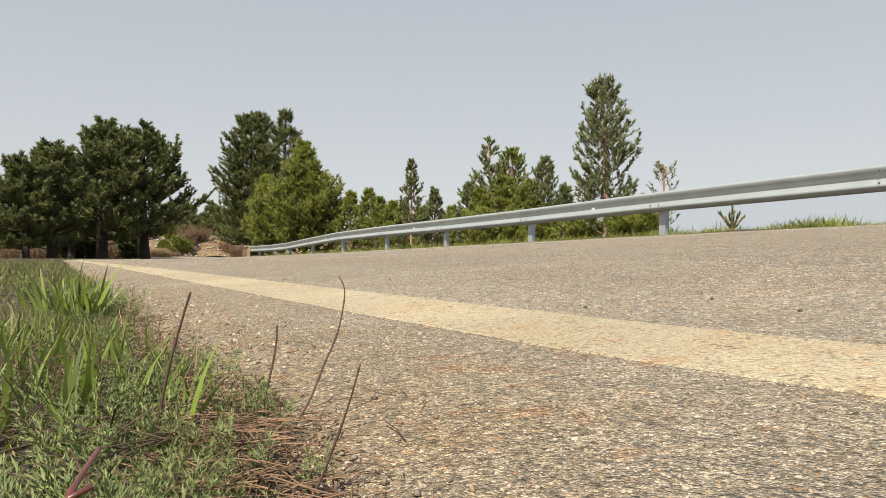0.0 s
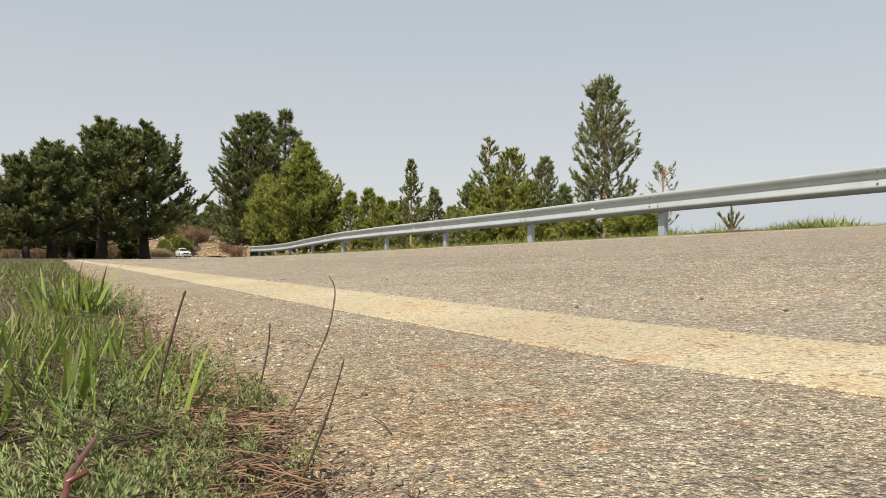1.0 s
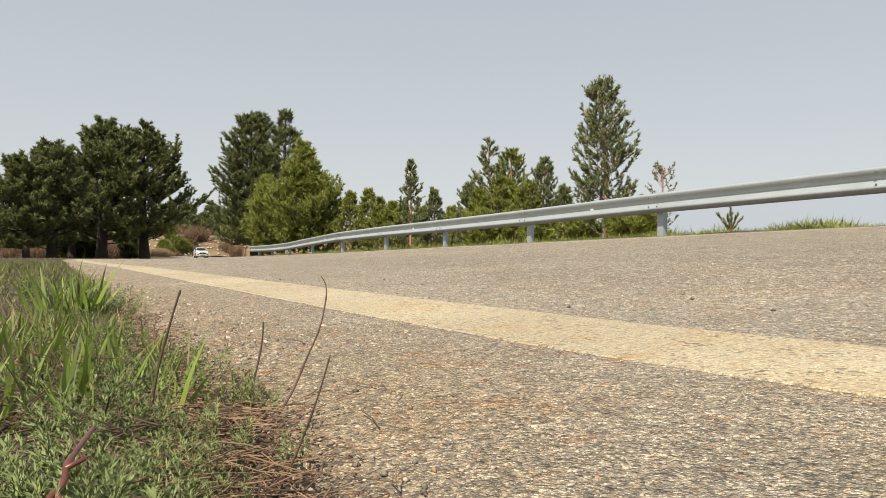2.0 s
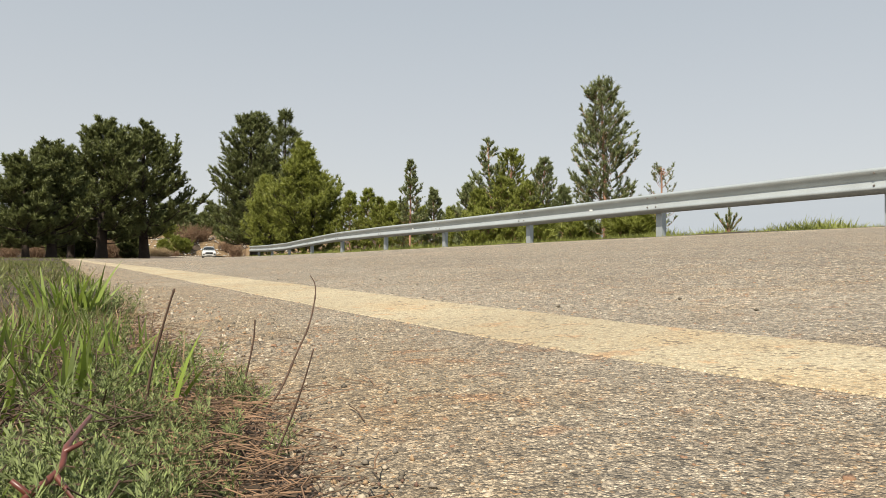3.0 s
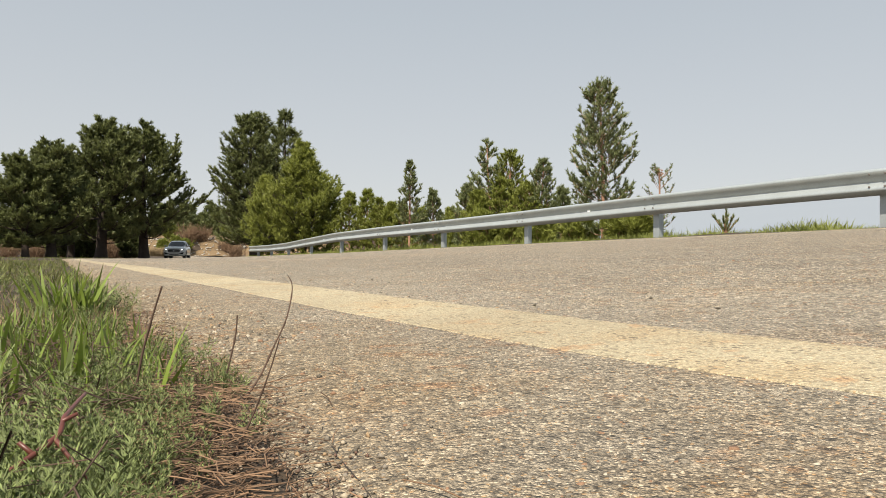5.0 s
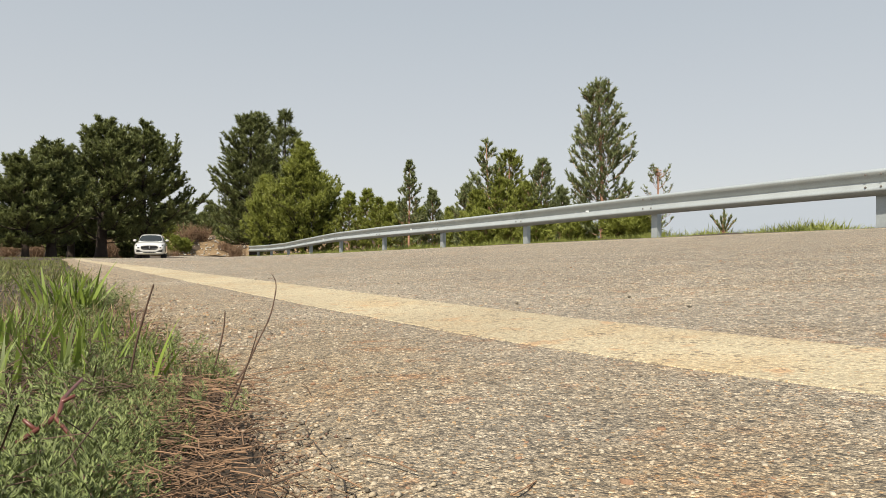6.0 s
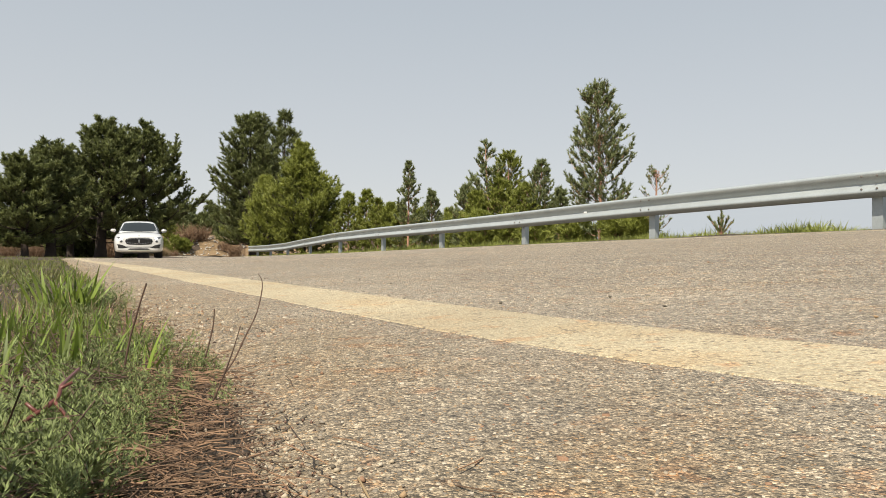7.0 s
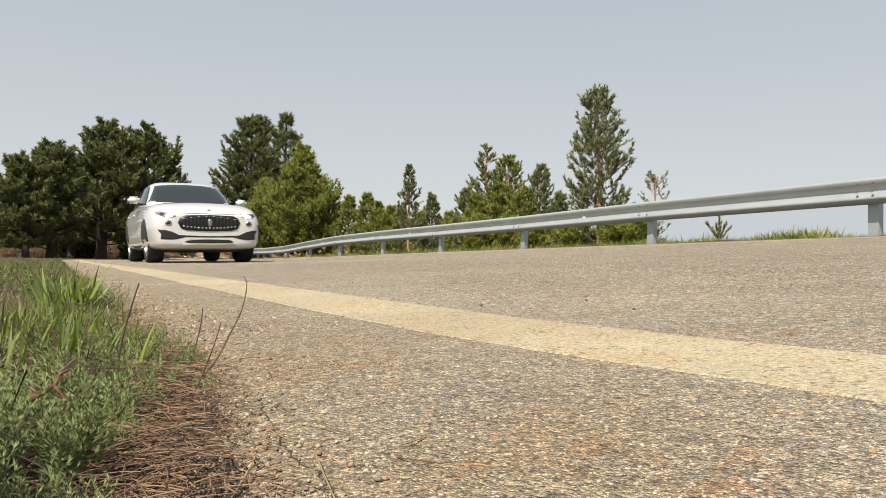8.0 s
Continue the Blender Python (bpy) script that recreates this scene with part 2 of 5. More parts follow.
# ---- ground, road, lines ----
def strip(name, us, ys, height, mat, x_of):
    """A sheet over rows y and offsets u."""
    verts = [(x_of(u, y), y, height(x_of(u, y), y)) for y in ys for u in us]
    n = len(us)
    tris = []
    for j in range(len(ys) - 1):
        for i in range(n - 1):
            q = j * n + i
            tris += [(q, q + 1, q + n + 1), (q, q + n + 1, q + n)]
    return quick_mesh(name, verts, tris, mat, smooth=True)


def spread_rows():
    ys = list(np.arange(-1.0, 3.0, 0.05)) + list(np.arange(3.0, 12.0, 0.25)) + list(np.arange(12, 60, 1.0)) + list(np.arange(60, 215, 2.5))
    back = [-1.4, -2, -3, -5, -8, -12, -18, -26, -36, -50, -65, -80]
    return back[::-1] + ys


YS = spread_rows()


def rough_ground(x, y):
    near = 0.012 if abs(x) < 4 and y < 12 else 0.05
    fine = noise.noise(Vector((x * 9, y * 9, 0))) * 0.008 if abs(x) < 1.5 and y < 5 else 0
    return ground_z(x, y) + near * noise.noise(Vector((x * 0.9, y * 0.9, 3))) + fine if (x - near_x(y) < -0.33 or x - near_x(y) > width(y) + 0.45) else ground_z(x, y)


GROUND_U = [-4000, -1500, -600, -300, -160, -90, -60, -40, -28, -20, -14, -10, -7, -5, -4, -3.2, -2.6, -2.1, -1.7, -1.4] + list(np.arange(-1.2, -0.30, 0.05)) + [-0.25, 0, 2, 4, 6] + [6.9, 7.2, 7.5, 7.8, 8.1, 8.35, 8.6, 8.9, 9.3, 9.8, 10.4, 11, 12, 13, 14, 15.5, 17, 19, 22, 26, 31, 38, 48, 60, 80, 110, 160, 300, 600, 1500, 4000]
GROUND_Y = [-4000, -1500, -500, -200] + YS + [260, 340, 500, 900, 1800, 4000]
TURF = material("turf", (0.055, 0.038, 0.024), 0.95, spread=0.45, scale=1.2, fine=22, bump=0.9, depth=0.05)
tagged(new("ground", strip("ground", GROUND_U, GROUND_Y, rough_ground, TURF, lambda u, y: near_x(y) + u)), "grassy verges and falling open hillside", "ground", kind="structure")


spill = lerp([(-60, 0.06), (0.10, 0.05), (0.35, 0.012), (0.55, 0.0)])


def asphalt_z(x, y):
    z = road_z(x, y)
    edge = near_x(y) - 0.37 - spill(y)
    if y < 8 and x < edge + 0.16:
        z -= (0.010 - 0.12 * spill(y)) * max(0, (edge + 0.16 - x) / 0.16) ** 2
    return z


def ragged(u, y):
    """The asphalt's broken inner edge."""
    if u < -0.34:
        u += -spill(y) + 0.035 * noise.noise(Vector((y * 3.1, 7, 0))) + 0.018 * noise.noise(Vector((y * 13, 2, 0)))
    return near_x(y) + u


ROAD_U = [-0.385, -0.37, -0.34, -0.3, -0.25, -0.2, -0.1, 0, 0.1, 0.3, 0.6, 1, 2, 3, 4, 5, 6]


def road_sheet():
    us = ROAD_U + [6.5]
    verts, tris, n = [], [], len(us) + 2
    for y in YS:
        w = width(y)
        row = [ragged(u, y) if u < 6.2 else None for u in us]
        pts = [(x, y, asphalt_z(x, y) - (0.03 if k == 0 else 0)) for k, x in enumerate(row) if x is not None]
        for v in (w - 0.3, w + 0.3, w + 0.31):
            x = near_x(y) + v
            pts.append((x, y, road_z(x, y) - (0.04 if v > w + 0.305 else 0)))
        n = len(pts)
        verts += pts
    for j in range(len(YS) - 1):
        for i in range(n - 1):
            q = j * n + i
            tris += [(q, q + 1, q + n + 1), (q, q + n + 1, q + n)]
    return quick_mesh("road", verts, tris, ASPHALT, smooth=True)


tagged(new("road", road_sheet()), "banked grey chip-seal asphalt road with worn surface", "road", kind="structure")


line_off = lerp([(-60, 0.10), (-4, 0.10), (-0.8, 0.098), (-0.3, 0.090), (0, 0.075), (0.13, 0.060), (0.3, 0.035), (0.6, 0.012), (1.2, 0.006), (5, 0.0)])


def edge_line(name, off, half, label):
    ys = [y for y in YS if y > -60]

    def mid(y):
        return x_of(0, y)

    def x_of(u, y):
        wob = 0.006 * noise.noise(Vector((y * 2.3, 0, 5))) + 0.003 * noise.noise(Vector((y * 19, 0, 9)))
        return near_x(y) + (line_off(y) - 0.009 if off == 0 else off + width(y)) + u + wob
    me = strip(name, [-half - 0.002, -half, -half / 2, 0, half / 2, half, half + 0.002], ys, lambda x, y: road_z(x, y) + (0.0012 if abs(x - mid(y)) < half + 0.0005 else -0.001), PAINT, x_of)
    me.polygons.foreach_set("use_smooth", [False] * len(me.polygons))
    tagged(new(name, me), label, "road marking", kind="structure")


edge_line("edge_line_near", 0, 0.0885, "worn cream-yellow painted edge line")
edge_line("edge_line_far", -0.14, 0.07, "worn cream-yellow painted edge line by the guardrail")


# ---- guardrail ----
def rail_profile():
    """The W of the beam: offset towards the road, height from its top."""
    return [(0.000, 0.000), (0.030, -0.005), (0.070, -0.016), (0.083, -0.032), (0.082, -0.048), (0.060, -0.085), (0.020, -0.130), (0.004, -0.147), (0.003, -0.156),
            (0.020, -0.170), (0.060, -0.207), (0.080, -0.228), (0.085, -0.245), (0.079, -0.260), (0.030, -0.300), (0.000, -0.312)]


def build_guardrail():
    rail = tagged(new("guardrail"), "galvanised steel W-beam guardrail on posts", "guardrail")
    prof = rail_profile()
    post_y = [-14.5 + 4.0 * k for k in range(15)]
    # beams, one between each pair of posts, each lapped over the next
    for j, y0 in enumerate(post_y[:-1] + [post_y[-1]]):
        y1 = y0 + 4.0 if j < len(post_y) - 1 else y0 + 2.2
        steps = [y0 - 0.16 + (y1 + 0.16 - y0 + 0.16) * k / 8 for k in range(9)] if j < len(post_y) - 1 else [y0 - 0.16, y0 + 1.0, y0 + 2.2]
        verts, tris, m = [], [], len(prof)
        for k, y in enumerate(steps):
            lap = 0.004 * (1 - k / (len(steps) - 1))
            for back in (0, 0.004):
                for d, h in prof:
                    verts.append((rail_x(y) - 0.09 - d - lap + back, y, rail_top(y) + 1.10 * h))
        for k in range(len(steps) - 1):
            for s in (0, 1):
                for i in range(m - 1):
                    q = k * 2 * m + s * m + i
                    f = [(q, q + 1, q + 2 * m + 1), (q, q + 2 * m + 1, q + 2 * m)]
                    tris += f if s == 0 else [t[::-1] for t in f]
        part("beam", quick_mesh("beam", verts, tris, STEEL, smooth=True), rail)
        # bolts at the joint
        yb = y0
        for dy in (-0.10, 0.10):
            for h in (-0.075, -0.235):
                bm = bmesh.new()
                bmesh.ops.create_cone(bm, cap_ends=True, segments=8, radius1=0.016, radius2=0.011, depth=0.014)
                part("bolt", bm, rail, "", BOLT, Matrix.Translation((rail_x(yb) - 0.178, yb + dy, rail_top(yb) + h)) @ pose(0, 0, 0, 0, -90, 0))
    for y in post_y:
        part("post", post_mesh(y), rail)
        bm = bmesh.new()
        bmesh.ops.create_cube(bm, size=1)
        bmesh.ops.scale(bm, vec=(0.085, 0.10, 0.20), verts=bm.verts)
        bmesh.ops.bevel(bm, geom=bm.edges, offset=0.008, segments=1, affect="EDGES")
        part("spacer", bm, rail, "", STEEL, Matrix.Translation((rail_x(y) - 0.045, y, rail_top(y) - 0.156)))
    for k, y in enumerate(post_y):
        if k % 2 == 0:
            bm = bmesh.new()
            bmesh.ops.create_cube(bm, size=1)
            bmesh.ops.scale(bm, vec=(0.012, 0.09, 0.05), verts=bm.verts)
            bmesh.ops.bevel(bm, geom=bm.edges, offset=0.004, segments=1, affect="EDGES")
            part("reflector", bm, rail, "small white reflector", REFLECTOR, Matrix.Translation((rail_x(y + 1.7) - 0.108, y + 1.7, rail_top(y + 1.7) - 0.156)))


def post_mesh(y):
    """A folded C-section post, open to the side."""
    x, z0, z1 = rail_x(y) + 0.05, ground_z(rail_x(y), y) - 0.15, rail_top(y) - 0.02
    outline = [(-0.05, -0.07), (0.05, -0.07), (0.05, -0.045), (0.045, -0.045), (0.045, -0.064), (-0.044, -0.064), (-0.044, 0.064), (0.045, 0.064), (0.045, 0.045), (0.05, 0.045), (0.05, 0.07), (-0.05, 0.07)]
    verts = [(x + a, y + b, z) for z in (z0, z1) for a, b in outline]
    m = len(outline)
    faces = [(i, (i + 1) % m, m + (i + 1) % m, m + i) for i in range(m)]
    return mesh_of("post", verts, faces, STEEL)


BOLT = plain("bolt_steel", (0.22, 0.20, 0.18), 0.6, 0.6)
REFLECTOR = plain("reflector_white", (0.85, 0.86, 0.84), 0.2)
build_guardrail()


# ---- pines ----
def tuft_shape(rng, needles, spread, width_):
    """Thin triangles that fan out along +z from one point of a twig; length 1."""
    v, t = [], []
    for k in range(needles):
        a = rng.uniform(0, 2 * math.pi)
        s = spread * math.sqrt(rng.uniform(0.02, 1))
        base = rng.uniform(0, 0.45)
        d = Vector((math.cos(a) * s, math.sin(a) * s, 1)).normalized()
        o = Vector((0, 0, base))
        side = d.cross(Vector((rng.uniform(-1, 1), rng.uniform(-1, 1), rng.uniform(-1, 1)))).normalized() * width_
        tip = o + d * rng.uniform(0.5, 0.8)
        v += [o + side, o - side, tip]
        t.append((3 * k, 3 * k + 1, 3 * k + 2))
    return np.array([tuple(p) for p in v], np.float32), np.array(t, np.int32)


def scatter(shapes, places, rng):
    """Copies of small shapes at (position, direction, size), joined."""
    vs, ts, n = [], [], 0
    for p, d, s in places:
        sv, st = shapes[rng.randrange(len(shapes))]
        d = Vector(d).normalized()
        u = d.orthogonal().normalized()
        u = Matrix.Rotation(rng.uniform(0, 6.283), 3, d) @ u
        w = d.cross(u)
        m = np.array([u, w, d], np.float32) * s
        vs.append(sv @ m + np.array(p, np.float32))
        ts.append(st + n)
        n += len(sv)
    return np.concatenate(vs), np.concatenate(ts)


def pine(x, y, base, height, radius, bare, label, needles=NEEDLE_DARK, bark=BARK, seed=1, tuft=0.30, whorls=16, arms=5, trunk=0.2, lean=(0, 0), shape=1.0, n_needle=16, droop=0.0, twigs=5, group="", width_=0.05, fan=1.25, skip=0.12, steep=52, curl=0.13, tip=0.95, belly=0.0):
    """A pine: tapering trunk, whorls of limbs that turn up at their ends, twigs, and tufts of needles on them."""
    rng = random.Random(seed)
    ob = tagged(new("pine_tree"), label, "tree", group)
    ob.location = (x, y, base)
    wood, places = [], []

    def axis(h):
        return Vector((lean[0] * h + 0.012 * height * math.sin(3 * h / height + seed), lean[1] * h + 0.012 * height * math.sin(4 * h / height + 2 * seed), h))
    hs = [height * k / 12 for k in range(13)]
    wood.append(tube([axis(h) - Vector((0, 0, 0.2 if h == 0 else 0)) for h in hs], [trunk * (1.25 if h == 0 else 1) * max(0.0, 1 - h / height) ** 0.8 + 0.012 for h in hs], 9))
    limbs = []
    for k in range(whorls):
        f = k / (whorls - 1)
        h = height * (bare + (tip - bare) * f ** 0.92)
        s = (h / height - bare) / (1 - bare)
        reach = radius * max(0.07, (min(1.0, 0.55 + 2.2 * s) * (1 - s) ** (0.62 * shape) + 0.02) * (1 - belly * max(0.0, 1 - s / 0.4)))
        spin = rng.uniform(0, 6.283)
        n = arms if s < 0.85 else max(3, arms - 2)
        for j in range(n):
            if rng.random() < skip:
                continue
            a = spin + 2 * math.pi * (j + rng.uniform(-0.3, 0.3)) / n
            ln = reach * rng.uniform(0.62, 1.12)
            el = radians(-6 - 16 * droop + steep * s + rng.uniform(-8, 10))
            d = Vector((math.cos(a) * math.cos(el), math.sin(a) * math.cos(el), math.sin(el)))
            p = axis(h + rng.uniform(-0.02, 0.02) * height)
            pts = [p]
            for q in range(5):
                d = (d + Vector((rng.uniform(-0.12, 0.12), rng.uniform(-0.12, 0.12), curl + 0.38 * curl * q * (1 - s)))).normalized()
                pts.append(pts[-1] + d * ln / 5)
            r = max(0.006, trunk * 0.30 * (1 - s * 0.75) * ln / radius)
            limbs.append((pts, ln))
            wood.append(tube(pts, [r * (1 - 0.16 * q) for q in range(6)], 4))
            for q in range(twigs):
                g = 0.25 + 0.75 * (q + rng.uniform(0, 0.9)) / twigs
                i = min(int(g * 5), 4)
                at = pts[i].lerp(pts[i + 1], g * 5 - i)
                along = (pts[i + 1] - pts[i]).normalized()
                side = along.cross(Vector((0, 0, 1))).normalized() * rng.choice((-1, 1))
                td = (along * rng.uniform(0.4, 1.0) + side * rng.uniform(0.3, 1.0) + Vector((0, 0, rng.uniform(0.0, 0.7)))).normalized()
                tl = min(ln * 0.38, radius * 0.30) * rng.uniform(0.5, 1.1) + tuft * 0.3
                end = at + td * tl
                wood.append(tube([at, end], [r * 0.35 + 0.003, 0.002], 3))
                m = max(2, int(tl / (tuft * 0.42)))
                for z in range(m):
                    c = at.lerp(end, (z + 1) / m)
                    dd = td + Vector((rng.uniform(-0.5, 0.5), rng.uniform(-0.5, 0.5), rng.uniform(0.1, 0.8)))
                    places.append((c, dd, tuft * rng.uniform(0.7, 1.2)))
            for z in range(3):
                places.append((pts[-1], d + Vector((rng.uniform(-0.5, 0.5), rng.uniform(-0.5, 0.5), rng.uniform(0, 0.6))), tuft * rng.uniform(0.8, 1.2)))
    for z in range(6 if tip > 0.94 else 12):
        places.append((axis(height * (1 - 0.012 * z)), Vector((rng.uniform(-0.4, 0.4), rng.uniform(-0.4, 0.4), 1)), tuft))
    shapes = [tuft_shape(rng, n_needle, fan, width_) for k in range(6)]
    part("trunk", quick_mesh("trunk", *merged(wood), bark, smooth=True), ob)
    part("crown", quick_mesh("crown", *scatter(shapes, places, rng), needles), ob)
    return ob


def foot(x, y):
    return ground_z(x, y) - 0.03


def bearing(degrees, dist):
    """A place on the plan, by its bearing to the right of the road and its distance."""
    return dist * math.sin(radians(degrees)), dist * math.cos(radians(degrees))


def planted(degrees, dist, height, radius, bare, label, *rest, **extra):
    """A pine by bearing and distance; height above the slider's level."""
    x, y = bearing(degrees, dist)
    base = ground_z(x, y) - 0.03
    return pine(x, y, base, height - base, radius, bare, label, *rest, **extra)


OLD = "old dark green pine in a roadside clump"
for deg, dist, h, r, bare, thick, sh, seed in [(5.6, 69, 11.1, 5.9, 0.17, 0.42, 1.2, 3), (2.9, 66, 10.9, 4.9, 0.13, 0.44, 1.2, 5), (-0.4, 61, 7.6, 3.4, 0.12, 0.36, 0.8, 7), (-1.9, 59, 6.4, 2.8, 0.13, 0.24, 0.7, 9), (0.9, 72, 7.8, 3.6, 0.2, 0.32, 0.7, 12)]:
    planted(deg, dist, h, r, bare, OLD, seed=seed, tuft=0.45, whorls=13, arms=8, trunk=thick, shape=sh, group="old pines by the bend", twigs=12, n_needle=16, width_=0.10, skip=0.24, droop=0.1, steep=36, curl=0.10)
planted(13.2, 64.5, 12.1, 4.0, 0.08, "tall dark pine beyond the guardrail's end", seed=15, tuft=0.42, whorls=19, arms=8, droop=0.1, trunk=0.30, twigs=12, n_needle=16, width_=0.065, shape=0.95, steep=28, curl=0.07, skip=0.10)
planted(15.5, 76, 14.2, 3.4, 0.15, "slender dark pine behind a taller one", NEEDLE_DARK, seed=17, tuft=0.6, whorls=19, arms=5, trunk=0.26, twigs=6, n_needle=18, shape=0.8)
# unseen behind the tall pine, added for the shadow it casts
planted(13.8, 86, 11.5, 3.3, 0.1, "hidden dark pine added behind a taller one for its shadow", seed=18, tuft=0.6, whorls=15, arms=6, trunk=0.26, twigs=8, n_needle=18, shape=0.8)
planted(17.0, 42.5, 6.3, 3.1, 0.02, "broad bushy yellow-green young pine behind the guardrail", NEEDLE_GREEN, seed=20, tuft=0.34, whorls=20, arms=9, trunk=0.15, twigs=9, n_needle=15, width_=0.06, shape=1.5, skip=0.08)
planted(14.4, 46.0, 4.6, 2.0, 0.02, "bushy yellow-green young pine behind the guardrail", NEEDLE_GREEN, seed=21, tuft=0.34, whorls=15, arms=8, trunk=0.10, twigs=8, n_needle=19, shape=1.2, skip=0.05)
planted(40.3, 19.4, 4.60, 1.28, 0.10, "young pine with a reddish trunk behind the guardrail", NEEDLE_BLUE, BARK_RED, seed=26, tuft=0.15, whorls=22, arms=6, trunk=0.05, twigs=7, n_needle=16, fan=0.9, shape=1.0, steep=36, skip=0.24, tip=0.92, belly=0.35, lean=(-0.030, 0.018), width_=0.06)
YOUNG = "young pine with sparse grey-green needles behind the guardrail"
for deg, dist, h, r, mat, seed, sk in [(25.2, 32, 4.1, 0.95, NEEDLE_BLUE, 31, 0.2), (27.0, 33, 3.0, 0.8, NEEDLE_BLUE, 32, 0.25), (31.4, 27, 4.2, 1.35, NEEDLE_BLUE, 33, 0.35), (33.2, 27.5, 3.85, 1.85, NEEDLE_GREEN, 34, 0.12), (32.4, 26.5, 2.7, 1.4, NEEDLE_GREEN, 39, 0.1), (34.4, 26.0, 2.5, 1.2, NEEDLE_GREEN, 40, 0.1), (35.6, 26, 3.4, 1.1, NEEDLE_BLUE, 35, 0.35), (37.1, 25, 2.35, 0.65, NEEDLE_BLUE, 36, 0.25), (29.8, 29, 2.75, 1.1, NEEDLE_BLUE, 37, 0.15), (30.6, 26, 2.2, 0.9, NEEDLE_GREEN, 38, 0.1)]:
    planted(deg, dist, h, r, 0.05, YOUNG, mat, BARK_RED, seed=seed, tuft=0.18, whorls=15, arms=6, trunk=0.045, twigs=5, n_needle=22, fan=0.9, shape=1.15, group="young pines behind the rail", skip=sk, width_=0.06)
LOW = "low bushy pine scrub with yellow-green needles"
for deg, dist, h, r, seed in [(20.6, 41, 3.4, 1.3, 41), (21.9, 40, 3.5, 1.2, 42), (22.8, 39, 2.9, 1.2, 43), (23.8, 38, 2.6, 1.2, 44), (24.6, 37, 2.4, 1.1, 45), (26.2, 36, 2.2, 1.1, 46), (28.4, 35, 2.1, 1.1, 47), (32.2, 30, 1.4, 0.9, 48), (36.3, 27, 1.3, 0.9, 49), (29.2, 31, 1.5, 1.0, 51), (31.0, 24.5, 1.3, 0.9, 53), (33.4, 24, 1.2, 0.9, 54), (35.2, 23.5, 1.1, 0.8, 55), (41.8, 18.0, 0.9, 0.6, 56), (43.2, 17.6, 0.8, 0.5, 57), (38.4, 21.5, 1.0, 0.7, 58), (18.8, 44, 4.0, 1.5, 52)]:
    planted(deg, dist, h, r, 0.0, LOW, NEEDLE_GREEN, BARK_RED, seed=seed, tuft=0.25, whorls=10, arms=7, trunk=0.04, twigs=6, n_needle=22, shape=1.1, group="pine scrub behind the rail", skip=0.12, width_=0.055)
sapling = planted(44.4, 17.5, 2.02, 0.62, 0.12, "thin half-bare pine sapling with a browned tip", NEEDLE_BLUE, BARK_RED, seed=61, tuft=0.085, whorls=9, arms=5, trunk=0.022, twigs=3, n_needle=14, shape=0.6, skip=0.25)
tuft_rng = random.Random(62)
part("browned_tip", quick_mesh("browned_tip", *scatter([tuft_shape(tuft_rng, 16, 1.1, 0.07)], [(Vector((tuft_rng.gauss(0, 0.03), tuft_rng.gauss(0, 0.03), 2.02 - sapling.location.z - tuft_rng.uniform(0.0, 0.16))), Vector((tuft_rng.uniform(-1, 1), tuft_rng.uniform(-1, 1), 0.4)), 0.09) for k in range(14)], tuft_rng), BARK_RED), sapling, "browned dead needles")
for deg, dist, h, r, seed in [(5.5, 142, 1.5, 1.2, 71), (4.9, 141, 1.8, 1.3, 75)]:
    planted(deg, dist, h, r, 0.0, "pale scrub at the far bend's edge", NEEDLE_GREEN, BARK_RED, seed=seed, tuft=0.45, whorls=7, arms=8, trunk=0.05, twigs=6, n_needle=20, shape=0.7, group="scrub at the far bend", width_=0.09)
for deg, dist, h, r, seed in [(7.3, 172, 6.2, 2.4, 81), (7.7, 164, 3.4, 2.2, 82), (8.4, 165, 2.8, 2.0, 84), (6.9, 160, 2.6, 1.8, 86), (12.9, 174, 7.0, 2.6, 83), (12.2, 177, 6.8, 2.4, 85), (13.7, 140, 3.0, 1.8, 87), (11.4, 178, 6.6, 2.2, 88)]:
    planted(deg, dist, h, r, 0.0, "green scrub pine at the foot of the bank", NEEDLE_GREEN, BARK_RED, seed=seed, tuft=0.6, whorls=7, arms=7, trunk=0.06, twigs=5, n_needle=18, shape=0.9, group="scrub on the bank", width_=0.09)
for deg, dist, h, r, seed in [(0.1, 75, 2.2, 1.6, 91), (1.0, 77, 2.6, 1.8, 92), (1.9, 76, 2.2, 1.6, 93), (4.7, 78, 2.4, 1.5, 94)]:
    planted(deg, dist, h, r, 0.0, "dark bushy undergrowth beneath the old pines", NEEDLE_DARK, seed=seed, tuft=0.5, whorls=8, arms=8, trunk=0.06, twigs=6, n_needle=18, shape=0.7, group="undergrowth beneath the pines", width_=0.09)
# woods on the bank and behind the clump
WOOD = "dark green conifer in the far wood"
rng = random.Random(77)
for k in range(46):
    deg = 4.2 + 13.0 * k / 46 + rng.uniform(-0.3, 0.3)
    dist = rng.uniform(182, 205)
    planted(deg, dist, rng.uniform(9.0, 12.8) - 0.12 * abs(deg - 9), rng.uniform(2.2, 3.2), 0.02, WOOD, rng.choice((NEEDLE_BLUE, NEEDLE_BLUE, NEEDLE_DARK)), seed=100 + k, tuft=1.1, whorls=8, arms=6, trunk=0.2, twigs=3, n_needle=9, group="far wood", shape=1.0, width_=0.12)
